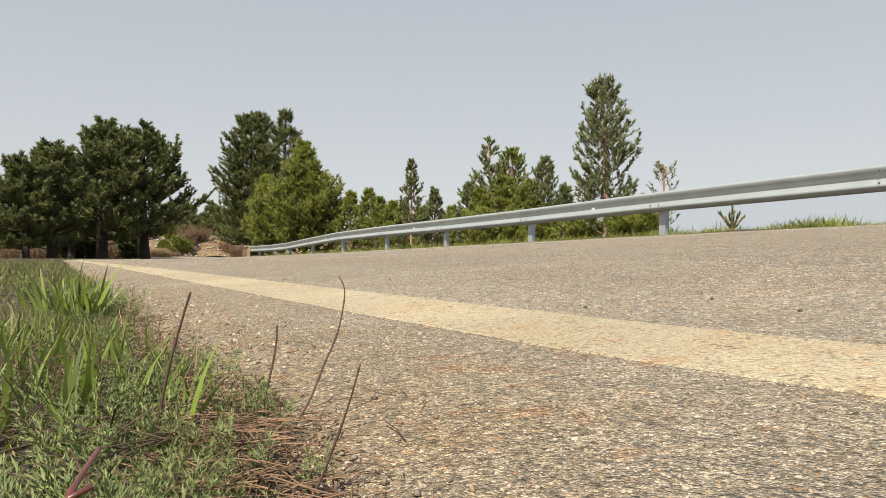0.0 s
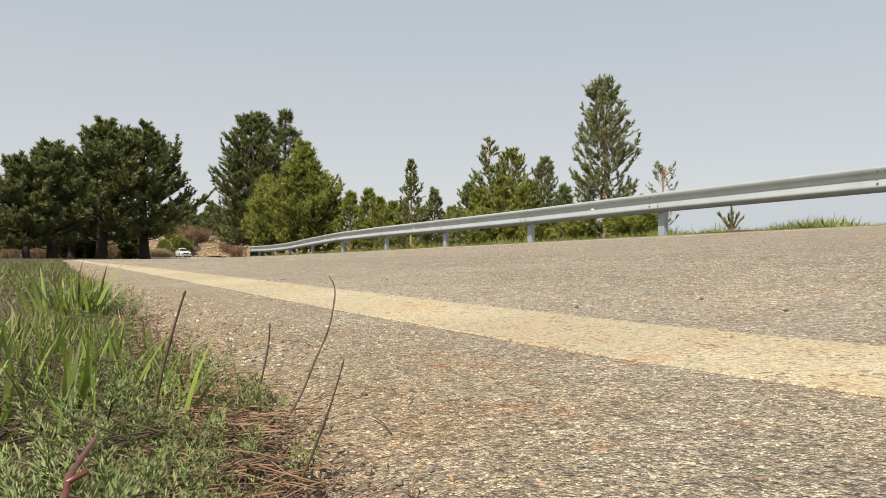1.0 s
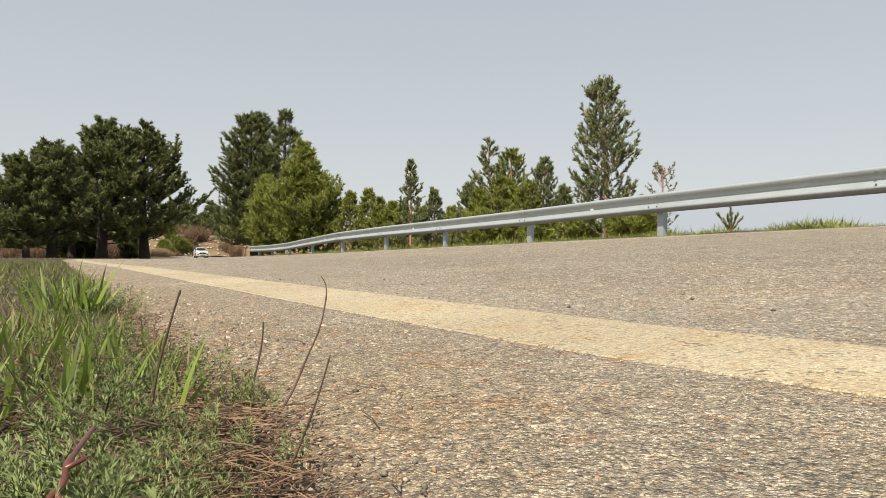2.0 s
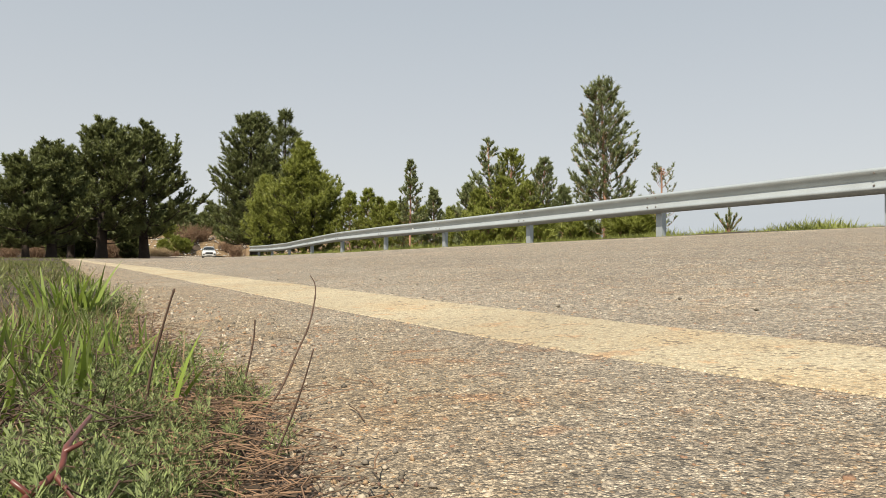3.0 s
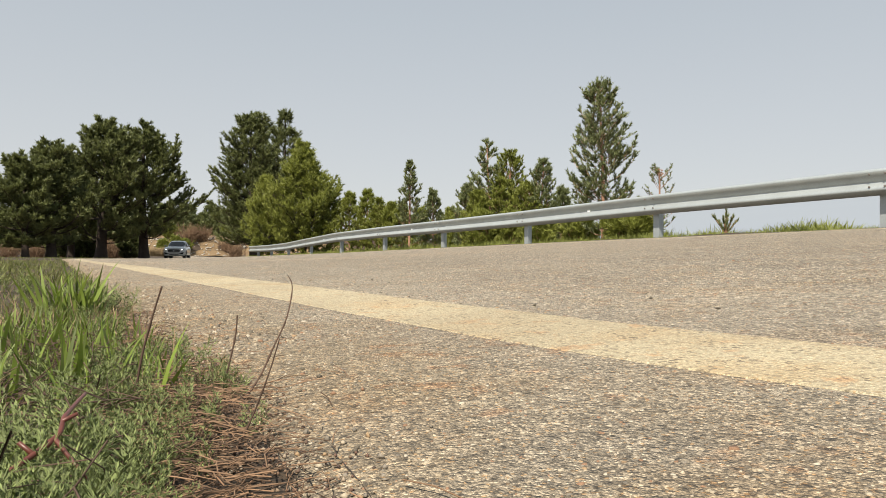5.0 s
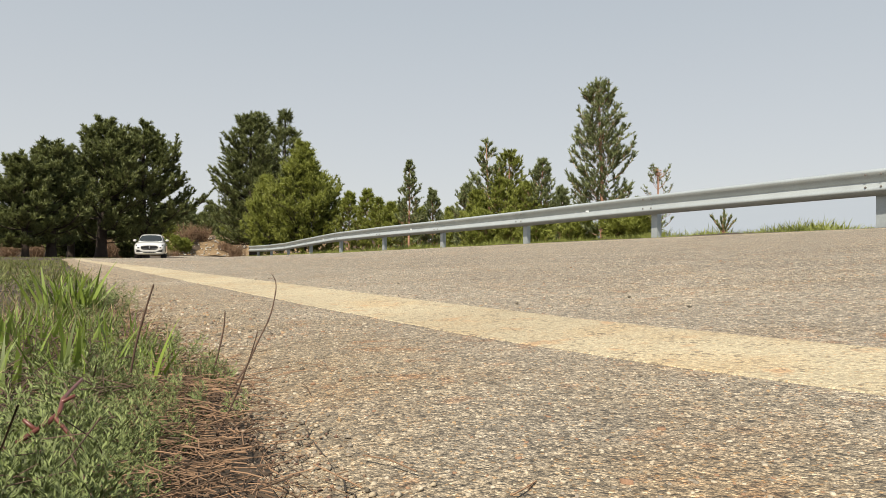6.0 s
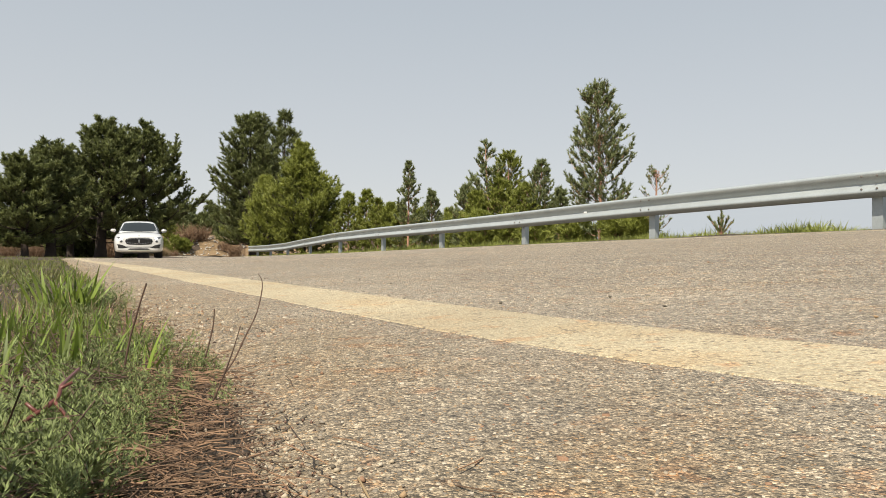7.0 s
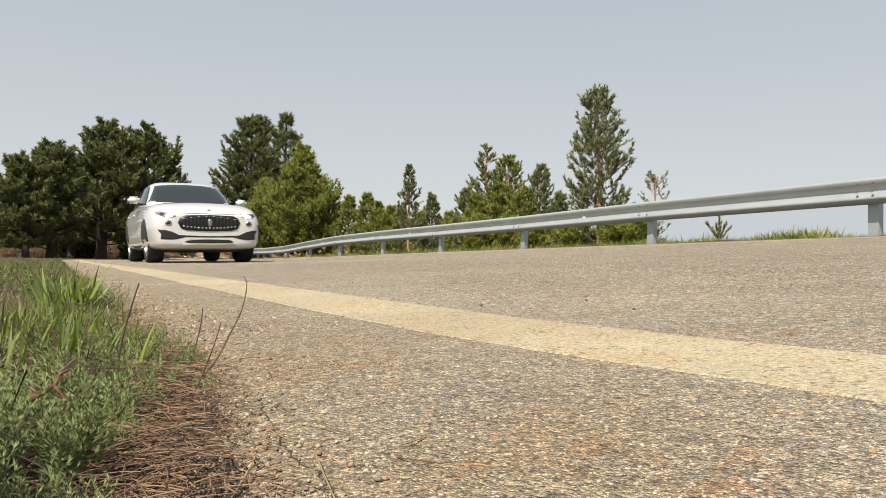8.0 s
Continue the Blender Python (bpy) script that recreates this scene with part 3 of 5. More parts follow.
for k in range(16):
    deg = -4.5 + 8.0 * k / 16 + rng.uniform(-0.3, 0.3)
    planted(deg, rng.uniform(108, 135), rng.uniform(3.5, 7.0), rng.uniform(2.0, 3.0), 0.02, WOOD, NEEDLE_DARK, seed=200 + k, tuft=0.9, whorls=8, arms=6, trunk=0.2, twigs=3, n_needle=9, group="far wood", shape=0.9, width_=0.12)


# ---- sapling with long candles by the rail ----
def candle_sapling():
    x, y = bearing(49.2, 13.6)
    base = ground_z(x, y) - 0.02
    ob = tagged(new("pine_sapling"), "small pine sapling with upright candle shoots", "tree")
    ob.location = (x, y, base)
    rng = random.Random(8)
    wood, places = [], []
    for a, el, ln in [(0, 90, 0.62), (30, 62, 0.36), (150, 55, 0.38), (260, 58, 0.34), (200, 66, 0.30), (330, 50, 0.30), (100, 60, 0.26)]:
        d = Vector((math.cos(radians(a)) * math.cos(radians(el)), math.sin(radians(a)) * math.cos(radians(el)), math.sin(radians(el))))
        o = Vector((0, 0, 0.05))
        wood.append(tube([o, o + d * ln * 0.5, o + d * ln + Vector((0, 0, 0.02))], [0.010, 0.008, 0.005], 5))
        for k in range(int(ln / 0.012)):
            f = 0.15 + 0.85 * k * 0.012 / ln
            places.append((o + d * ln * f, d + Vector((rng.uniform(-0.4, 0.4), rng.uniform(-0.4, 0.4), 0.3)), rng.uniform(0.07, 0.10)))
    part("stem", quick_mesh("stem", *merged(wood), BARK_RED), ob)
    part("needles", quick_mesh("needles", *scatter([tuft_shape(rng, 12, 0.5, 0.06) for k in range(4)], places, rng), NEEDLE_BLUE), ob)


candle_sapling()


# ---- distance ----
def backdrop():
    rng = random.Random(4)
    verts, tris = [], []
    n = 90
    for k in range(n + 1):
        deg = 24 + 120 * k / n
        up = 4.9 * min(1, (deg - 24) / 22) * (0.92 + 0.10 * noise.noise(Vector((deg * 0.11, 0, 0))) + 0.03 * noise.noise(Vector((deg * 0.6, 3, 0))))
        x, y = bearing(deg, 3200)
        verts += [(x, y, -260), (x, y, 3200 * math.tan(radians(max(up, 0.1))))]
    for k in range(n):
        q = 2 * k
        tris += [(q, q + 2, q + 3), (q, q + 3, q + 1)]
    m = bpy.data.materials.new("ridge_haze_glow")
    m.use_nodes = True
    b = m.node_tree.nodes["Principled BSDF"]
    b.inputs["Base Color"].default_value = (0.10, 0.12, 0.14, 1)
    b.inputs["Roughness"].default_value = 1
    # haze before the ridge is put in as an even pale glow
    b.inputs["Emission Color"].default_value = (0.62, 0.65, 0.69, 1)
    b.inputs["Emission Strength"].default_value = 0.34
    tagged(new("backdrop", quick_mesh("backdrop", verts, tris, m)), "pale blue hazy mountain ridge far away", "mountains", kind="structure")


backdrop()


# ---- bank, rubble, bare shrubs ----
EARTH = material("bare_earth", (0.205, 0.140, 0.075), 0.95, spread=0.45, scale=0.5, fine=4, bump=0.8, depth=0.2)
ROCK = material("pale_rock", (0.48, 0.45, 0.40), 0.9, spread=0.35, scale=1.0, fine=12, bump=0.6, depth=0.05, island=0.4)
BROWN = material("bare_brown_twigs", (0.160, 0.097, 0.055), 0.9, spread=0.45, scale=2, fine=20, bump=0, island=0.5)


def pebbles(places, rng, flat=0.6, sunk=False):
    """Angular stones joined; sunk ones are set in the seal and have no underside."""
    n = len(places)
    corner = np.array([(1, 0, 0), (0, 1, 0), (-1, 0, 0), (0, -1, 0), (0, 0, 1), (0, 0, -1)], np.float32)
    tri = np.array([(0, 1, 4), (1, 2, 4), (2, 3, 4), (3, 0, 4), (1, 0, 5), (2, 1, 5), (3, 2, 5), (0, 3, 5)], np.int32)
    if sunk:
        corner = np.array([(1, 0, -0.3), (0, 1, -0.3), (-1, 0, -0.3), (0, -1, -0.3), (0.55, 0.5, 0.62), (-0.5, 0.55, 0.62), (-0.55, -0.5, 0.62), (0.5, -0.55, 0.62)], np.float32)
        tri = np.array([(0, 1, 4), (1, 5, 4), (1, 2, 5), (2, 6, 5), (2, 3, 6), (3, 7, 6), (3, 0, 7), (0, 4, 7), (4, 5, 6), (4, 6, 7)], np.int32)
    g = np.random.RandomState(rng.randrange(9999))
    v = corner[None] * g.uniform(0.6, 1.2, (n, len(corner), 1)) + g.uniform(-0.22, 0.22, (n, len(corner), 3))
    a = g.uniform(0, 6.283, n)
    c, s = np.cos(a)[:, None], np.sin(a)[:, None]
    size = np.array([p[3] for p in places])[:, None]
    x, y, z = v[..., 0] * g.uniform(0.75, 1.35, (n, 1)), v[..., 1], v[..., 2] * flat
    out = np.stack([(x * c - y * s) * size, (x * s + y * c) * size, z * size], -1) + np.array([p[:3] for p in places])[:, None, :]
    return out.reshape(-1, 3), (tri[None] + len(corner) * np.arange(n)[:, None, None]).reshape(-1, 3)


def earth_bank():
    xs, ys = np.linspace(11, 62, 60), np.linspace(160.5, 182, 26)
    verts = [(x, y, ground_z(x, y) + 0.12 + 0.5 * noise.noise(Vector((x * 0.25, y * 0.25, 2)))) for y in ys for x in xs]
    n, tris = len(xs), []
    for j in range(len(ys) - 1):
        for i in range(n - 1):
            q = j * n + i
            tris += [(q, q + 1, q + n + 1), (q, q + n + 1, q + n)]
    tagged(new("earth_bank", quick_mesh("earth_bank", verts, tris, EARTH, True)), "bare brown earth bank with rubble", "bank", kind="structure")
    r = random.Random(5)
    places = []
    for k in range(420):
        x, y = r.uniform(14, 50), r.uniform(161, 174)
        places.append((x, y, ground_z(x, y) + 0.3 + 0.5 * noise.noise(Vector((x * 0.25, y * 0.25, 2))), r.uniform(0.10, 0.42)))
    tagged(new("rubble", quick_mesh("rubble", *pebbles(places, r), ROCK)), "pale rubble stones on the earth bank", "stones", kind="stuff")


earth_bank()


def bare_shrub(x, y, height, radius, seed, label, twigs=150, mat=None):
    r = random.Random(seed)
    ob = tagged(new("shrub"), label, "shrub", "brown shrubs")
    ob.location = (x, y, ground_z(x, y))
    wood = []
    for k in range(twigs):
        a, el = r.uniform(0, 6.283), radians(r.uniform(25, 88))
        d = Vector((math.cos(a) * math.cos(el), math.sin(a) * math.cos(el), math.sin(el)))
        p = Vector((r.gauss(0, radius * 0.25), r.gauss(0, radius * 0.25), 0))
        ln = height * r.uniform(0.5, 1.0) * (0.55 + 0.45 * math.sin(el))
        pts = [p]
        for q in range(4):
            d = (d + Vector((r.uniform(-0.3, 0.3), r.uniform(-0.3, 0.3), r.uniform(-0.1, 0.2)))).normalized()
            pts.append(pts[-1] + d * ln / 4)
        wood.append(tube(pts, [0.03 * height / 2, 0.022 * height / 2, 0.016 * height / 2, 0.01 * height / 2, 0.004], 3))
        for q in range(3):
            o = pts[2 + q % 2]
            e = o + Vector((r.uniform(-1, 1), r.uniform(-1, 1), r.uniform(0, 1))).normalized() * ln * 0.3
            wood.append(tube([o, e], [0.012 * height / 2, 0.003], 3))
    part("twig_mass", quick_mesh("twig_mass", *merged(wood), mat or BROWN), ob)


for deg, dist, h, r, seed in [(3.3, 84, 3.0, 1.8, 1), (4.2, 86, 2.6, 1.6, 2), (0.6, 80, 2.0, 1.5, 3), (-2.8, 78, 1.8, 1.5, 4), (-1.2, 82, 2.0, 1.5, 9), (8.6, 170, 5.0, 3.0, 5), (9.6, 172, 4.6, 3.0, 6), (11.4, 168, 4.0, 3.0, 7), (12.0, 150, 3.6, 2.4, 8), (7.2, 150, 1.5, 1.2, 10), (6.6, 150, 1.8, 1.4, 11), (7.7, 152, 1.4, 1.3, 12)]:
    bare_shrub(*bearing(deg, dist), h, r, seed, "brown leafless roadside shrub", 170)


for deg, seed in [(5.75, 21), (6.1, 22), (6.45, 23), (6.75, 24), (7.0, 25)]:
    bare_shrub(*bearing(deg, 139), 1.9, 1.0, seed, "pale dry grass tussock at the far bend", 300, DRY)


def hillside():
    xs, ys = np.linspace(-90, 8, 50), np.linspace(190, 300, 24)
    verts = []
    for y in ys:
        for x in xs:
            f = max(0, 1 - ((x + 34) / 50) ** 2) * max(0, 1 - ((y - 262) / 62) ** 2)
            verts.append((x, y, ground_z(x, y) - 0.4 + 12 * f + 0.8 * noise.noise(Vector((x * 0.08, y * 0.08, 1)))))
    n, tris = len(xs), []
    for j in range(len(ys) - 1):
        for i in range(n - 1):
            q = j * n + i
            tris += [(q, q + 1, q + n + 1), (q, q + n + 1, q + n)]
    m = material("stony_slope", (0.202, 0.193, 0.160), 0.95, spread=0.35, scale=0.12, fine=1.5, bump=0.6, depth=0.5)
    tagged(new("hillside", quick_mesh("hillside", verts, tris, m, True)), "grey stony slope beyond the pines", "hill", kind="structure")


hillside()


# ---- grass ----
def blade_shape(rng, segs, width_, bend):
    """A curved blade of length 1 along +z."""
    v, t = [], []
    b = bend * rng.uniform(0.3, 1.2)
    for k in range(segs + 1):
        f = k / segs
        w = width_ * (1 - f ** 1.7) * (0.75 + 0.5 * min(f * 4, 1)) * 0.5
        c = Vector((0, b * f * f, f * (1 - 0.25 * b * f)))
        if k < segs:
            v += [c + Vector((-w, 0.15 * w, 0)), c + Vector((w, 0.15 * w, 0))]
        else:
            v.append(c)
    for k in range(segs - 1):
        q = 2 * k
        t += [(q, q + 1, q + 3), (q, q + 3, q + 2)]
    q = 2 * (segs - 1)
    t.append((q, q + 1, q + 2))
    return np.array([tuple(p) for p in v], np.float32), np.array(t, np.int32)


def grass_patch(name, spots, mat, label, shapes, seed):
    rng = random.Random(seed)
    places = [((x, y, z), Vector((rng.gauss(0, tilt), rng.gauss(0, tilt), 1)), s) for x, y, z, s, tilt in spots]
    return tagged(new(name, quick_mesh(name, *scatter(shapes, places, rng), mat)), label, "grass", kind="stuff")


rng = random.Random(12)
FINE = [blade_shape(rng, 5, 0.055, 0.5) for k in range(8)]
BROAD = [blade_shape(rng, 6, 0.062, 0.35) for k in range(8)]
LOWPOLY = [blade_shape(rng, 2, 0.10, 0.5) for k in range(8)]


def verge_edge(y):
    """Where the turf meets the broken asphalt."""
    return near_x(y) - 0.37 - spill(y) + 0.03 * noise.noise(Vector((y * 3.1, 7, 0)))


def verge_spot(r, y, depth):
    x = verge_edge(y) - depth
    return x, y, ground_z(x, y) - 0.004


def tufts(r, n, y0, y1, d0, d1, lo, hi, per, tilt, power=1.0):
    """Blades in clumps along the verge, rows of (x, y, z, length, tilt)."""
    out = []
    for k in range(n):
        y = y0 + (y1 - y0) * r.random() ** power
        x, y, z = verge_spot(r, y, r.uniform(d0, d1) * (1 + 0.05 * y))
        for q in range(per):
            out.append((x + r.gauss(0, 0.008), y + r.gauss(0, 0.010), z, r.uniform(lo, hi), tilt))
    return out


near_grass = tufts(rng, 120, 0.42, 1.1, 0.03, 0.30, 0.025, 0.060, 5, 0.28)
near_grass += tufts(rng, 190, 0.95, 3.2, 0.02, 0.55, 0.014, 0.034, 6, 0.5)
near_grass += tufts(rng, 26, 0.12, 0.5, 0.10, 0.26, 0.02, 0.045, 4, 0.3)
grass_patch("grass", near_grass, GRASS, "fresh green grass blades on the verge", FINE, 1)
broad = tufts(rng, 80, 0.46, 0.95, 0.06, 0.26, 0.04, 0.078, 2, 0.16)
broad += tufts(rng, 12, 0.40, 0.52, 0.12, 0.22, 0.04, 0.070, 2, 0.16)
for k in range(45):
    broad.append((0.02 + rng.gauss(0, 0.02), 1.42 + rng.gauss(0, 0.03), ground_z(0.05, 1.42), rng.uniform(0.07, 0.125), 0.28))
for k in range(60):
    broad.append((0.045 + rng.gauss(0, 0.022), 1.42 + rng.gauss(0, 0.03), ground_z(0.05, 1.42), rng.uniform(0.04, 0.095), 0.3))
grass_patch("broad_grass", broad, GRASS, "broad bright green grass blades in clumps", BROAD, 2)
dry = tufts(rng, 190, 0.40, 1.6, 0.02, 0.25, 0.025, 0.06, 3, 0.4) + tufts(rng, 260, 1.0, 4.0, 0.0, 0.55, 0.02, 0.05, 4, 0.7) + tufts(rng, 900, 3.5, 16, 0.0, 1.5, 0.02, 0.05, 4, 0.7, 1.6)
grass_patch("dry_grass", dry, DRY, "dry straw among the green grass", [blade_shape(rng, 4, 0.025, 0.6) for k in range(6)], 3)
far = tufts(rng, 3200, 3.0, 16, 0.0, 1.5, 0.018, 0.045, 5, 0.5, 1.6) + tufts(rng, 2600, 14, 60, 0.0, 6.0, 0.04, 0.09, 4, 0.4)
far += tufts(rng, 2600, -4, 12, 0.1, 4.0, 0.03, 0.07, 4, 0.45)
far = [p for p in far if p[1] > 0.9 or p[0] < -0.25]
MEADOW = material("meadow_blades", (0.150, 0.165, 0.046), 0.6, spread=0.7, scale=2.5, fine=14, bump=0, island=0.6, thin=0.3)
grass_patch("meadow_grass", far, MEADOW, "green roadside grass reaching to the pines", LOWPOLY, 4)
rail_grass = []
for k in range(38000):
    y = 2.5 + 45 * rng.random() ** 1.6
    off = rng.random()
    x = near_x(y) + width(y) + 0.42 + 2.6 * off
    tall = 0.52 + 1.0 * noise.noise(Vector((y * 0.9, 0, 4))) + 0.7 * noise.noise(Vector((y * 2.7, x, 4)))
    rail_grass.append((x, y, ground_z(x, y) - 0.01, max(0.05, 0.22 * tall) * rng.uniform(0.5, 1.2) * (0.35 + 0.65 * min(1, off * 2.2)), 0.55))
grass_patch("rail_grass", rail_grass, RAIL_GRASS, "uneven green grass under the guardrail", [blade_shape(rng, 2, 0.07, 0.8) for k in range(8)], 5)

# ---- the near verge: chips, crack, litter, herbs, stems ----
def chip_material(name, colors, rough=0.85):
    """Stones of several colours, one colour a stone."""
    m = bpy.data.materials.new(name)
    m.use_nodes = True
    n, l = m.node_tree.nodes, m.node_tree.links
    b = n["Principled BSDF"]
    b.inputs["Roughness"].default_value = rough
    geo, ramp, grain, mul = n.new("ShaderNodeNewGeometry"), n.new("ShaderNodeValToRGB"), n.new("ShaderNodeTexNoise"), n.new("ShaderNodeMix")
    el = ramp.color_ramp.elements
    ramp.color_ramp.interpolation = "CONSTANT"
    el[0].position, el[0].color = 0.0, (*colors[0], 1)
    el[1].position, el[1].color = 1 / len(colors), (*colors[1], 1)
    for k, c in enumerate(colors[2:], 2):
        e = el.new(k / len(colors))
        e.color = (*c, 1)
    l.new(geo.outputs["Random Per Island"], ramp.inputs[0])
    tc = n.new("ShaderNodeTexCoord")
    grain.inputs["Scale"].default_value = 900
    l.new(tc.outputs["Object"], grain.inputs["Vector"])
    r2 = n.new("ShaderNodeMapRange")
    r2.inputs[3].default_value, r2.inputs[4].default_value = 0.6, 1.3
    l.new(grain.outputs["Fac"], r2.inputs[0])
    mul.data_type, mul.blend_type = "RGBA", "MULTIPLY"
    mul.inputs[0].default_value = 1.0
    l.new(ramp.outputs[0], mul.inputs[6])
    l.new(r2.outputs[0], mul.inputs[7])
    l.new(mul.outputs[2], b.inputs["Base Color"])
    return m


CHIP = chip_material("road_chips", [(0.11, 0.093, 0.07), (0.3, 0.25, 0.182), (0.2, 0.172, 0.136), (0.42, 0.358, 0.266), (0.33, 0.225, 0.128), (0.24, 0.207, 0.167), (0.47, 0.41, 0.322), (0.13, 0.109, 0.08), (0.36, 0.298, 0.21), (0.26, 0.152, 0.092), (0.17, 0.148, 0.12), (0.4, 0.34, 0.252)])


def road_chips():
    g = np.random.RandomState(21)
    n = 54000
    # thicker where the slider passes nearest
    d = g.uniform(0, 1, n) ** 1.7
    y = -0.15 + 2.6 * d
    x = 0.06 + (1.28 + 0.4 * d) * g.uniform(0, 1, n)
    line = (np.abs(x - near_x(y) - line_off(y) + 0.009) < 0.091)
    keep = ~line | (g.uniform(0, 1, n) < 0.10)
    x, y = x[keep], y[keep]
    size = 0.0007 + 0.0012 * g.uniform(0, 1, len(x)) ** 2.0
    size[g.uniform(0, 1, len(x)) < 0.02] *= 1.6
    edge = near_x(y) - 0.37 - spill(y)
    sunk = (0.010 - 0.12 * spill(y)) * np.maximum(0, (edge + 0.16 - x) / 0.16) ** 2
    places = np.stack([x, y, road_z(x, y) - sunk - 0.25 * size, size], 1)
    tagged(new("road_chips", quick_mesh("road_chips", *pebbles(places, random.Random(3), 0.95, True), CHIP)), "small tan and grey stone chips in the asphalt", "gravel", kind="stuff")
    # coarser stones standing out of the seal farther along the road
    m = 44000
    yy = 0.7 + 10.5 * g.uniform(0, 1, m) ** 1.25
    xx = 0.16 + g.uniform(0, 1, m) * np.minimum(8.1, 0.9 + 1.75 * yy)
    off = (np.abs(xx - near_x(yy) - line_off(yy) + 0.009) > 0.093) | (g.uniform(0, 1, m) < 0.06)
    xx, yy = xx[off], yy[off]
    ss = 0.0014 + 0.0020 * g.uniform(0, 1, len(xx)) ** 2 + 0.0003 * yy
    coarse = np.stack([xx, yy, road_z(xx, yy) - 0.25 * ss, ss], 1)
    tagged(new("coarse_chips", quick_mesh("coarse_chips", *pebbles(coarse, random.Random(4), 0.95, True), CHIP)), "coarse stone chips standing out of the road surface", "gravel", kind="stuff")
    r = random.Random(31)
    loose = []
    for k in range(420):
        yy = -0.1 + 1.8 * r.random() ** 1.5
        xx = verge_edge(yy) + r.gauss(0.02, 0.035)
        s = r.uniform(0.001, 0.003)
        loose.append((xx, yy, max(asphalt_z(xx, yy), ground_z(xx, yy)) + 0.3 * s, s))
    for k in range(60):
        xx, yy = r.uniform(0.4, 2.2), r.uniform(0.3, 3.2)
        s = r.uniform(0.002, 0.0045)
        loose.append((xx, yy, road_z(xx, yy) + 0.4 * s, s))
    tagged(new("loose_gravel", quick_mesh("loose_gravel", *pebbles(loose, r, 0.7), CHIP)), "loose gravel along the broken asphalt edge", "gravel", kind="stuff")


road_chips()

NEEDLE_LITTER = material("pine_litter", (0.175, 0.106, 0.062), 0.8, spread=0.75, scale=9, fine=50, bump=0, island=0.75)
HERB = material("grey_green_herb", (0.150, 0.184, 0.060), 0.7, spread=0.55, scale=20, fine=90, bump=0, island=0.75, thin=0.10)
STALK = material("dead_stalk", (0.084, 0.050, 0.034), 0.85, spread=0.4, scale=40, fine=300, bump=0.3, depth=0.0005)
TWIG = material("red_briar_bark", (0.120, 0.038, 0.028), 0.35, spread=0.5, scale=30, fine=200, bump=0.3, depth=0.0006)


def litter():
    r = random.Random(9)
    pieces = []

    def lay(x, y, ln, wide, lift, tilt=0.09):
        a = r.gauss(0.7, 1.3)
        z0 = max(rough_ground(x, y), asphalt_z(x, y) if x > verge_edge(y) else -9) + r.uniform(0.001, lift)
        d = Vector((math.cos(a), math.sin(a), r.gauss(0, tilt)))
        s = Vector((-d.y, d.x, 0)) * wide
        up = Vector((0, 0, wide * 1.2))
        bow = Vector((-d.y, d.x, 0)) * ln * r.gauss(0, 0.07) + Vector((0, 0, ln * r.uniform(0, 0.05)))
        p = Vector((x, y, z0))
        c = [p - d * ln / 2, p + bow, p + d * ln / 2]
        v = []
        for q in c:
            v += [q - s, q + s, q + up]
        t = []
        for k in (0, 3):
            for i in range(3):
                j = (i + 1) % 3
                t += [(k + i, k + j, k + 3 + j), (k + i, k + 3 + j, k + 3 + i)]
        pieces.append((np.array([tuple(q) for q in v], np.float32), t))
    for k in range(2700):
        y = r.uniform(-0.10, 0.5)
        lay(verge_edge(y) + r.gauss(-0.054, 0.030), y, r.uniform(0.007, 0.032), r.uniform(0.0002, 0.0005), 0.014)
    for k in range(800):
        y = 0.4 + 1.6 * r.random() ** 1.4
        lay(verge_edge(y) + r.gauss(-0.04, 0.04), y, r.uniform(0.012, 0.036), 0.0005, 0.012)
    for k in range(10):
        y = r.uniform(0.0, 0.9)
        lay(verge_edge(y) + r.uniform(0.0, 0.12), y, r.uniform(0.02, 0.05), 0.0005, 0.003)
    for k in range(26):
        y = r.uniform(0.0, 0.7)
        lay(verge_edge(y) + r.gauss(-0.09, 0.03), y, r.uniform(0.02, 0.045), 0.0006, 0.012)
    tagged(new("pine_litter", quick_mesh("pine_litter", *merged(pieces), NEEDLE_LITTER)), "brown fallen pine needles along the asphalt edge", "litter", kind="stuff")
    pieces.clear()
    for k in range(800):
        y = -0.02 + 0.9 * r.random()
        lay(verge_edge(y) - 0.08 - abs(r.gauss(0, 0.10)), y, r.uniform(0.015, 0.05), r.uniform(0.0003, 0.0006), 0.025, 0.4)
    tagged(new("dead_stalks", quick_mesh("dead_stalks", *merged(pieces), STALK)), "tangled dark dead stalks among the verge herbs", "litter", kind="stuff")


litter()

CRUMB = chip_material("soil_crumbs", [(0.126, 0.084, 0.062), (0.182, 0.123, 0.084), (0.084, 0.059, 0.048), (0.238, 0.171, 0.115), (0.147, 0.087, 0.063), (0.336, 0.266, 0.196), (0.105, 0.073, 0.056), (0.196, 0.126, 0.081)], 0.95)


def crumbs():
    r = random.Random(19)
    spots = []
    for k in range(12000):
        y = -0.05 + 1.5 * r.random() ** 1.6
        x = verge_edge(y) + r.gauss(-0.035, 0.045)
        if x > verge_edge(y) + abs(r.gauss(0, 0.028)):
            continue
        s = r.uniform(0.0005, 0.0016) * (1 + 0.8 * y)
        spots.append((x, y, max(rough_ground(x, y), asphalt_z(x, y) if x > verge_edge(y) else -9) + 0.2 * s, s))
    tagged(new("soil_crumbs", quick_mesh("soil_crumbs", *pebbles(spots, r, 0.8), CRUMB)), "dark brown soil crumbs along the broken asphalt edge", "soil", kind="stuff")


crumbs()


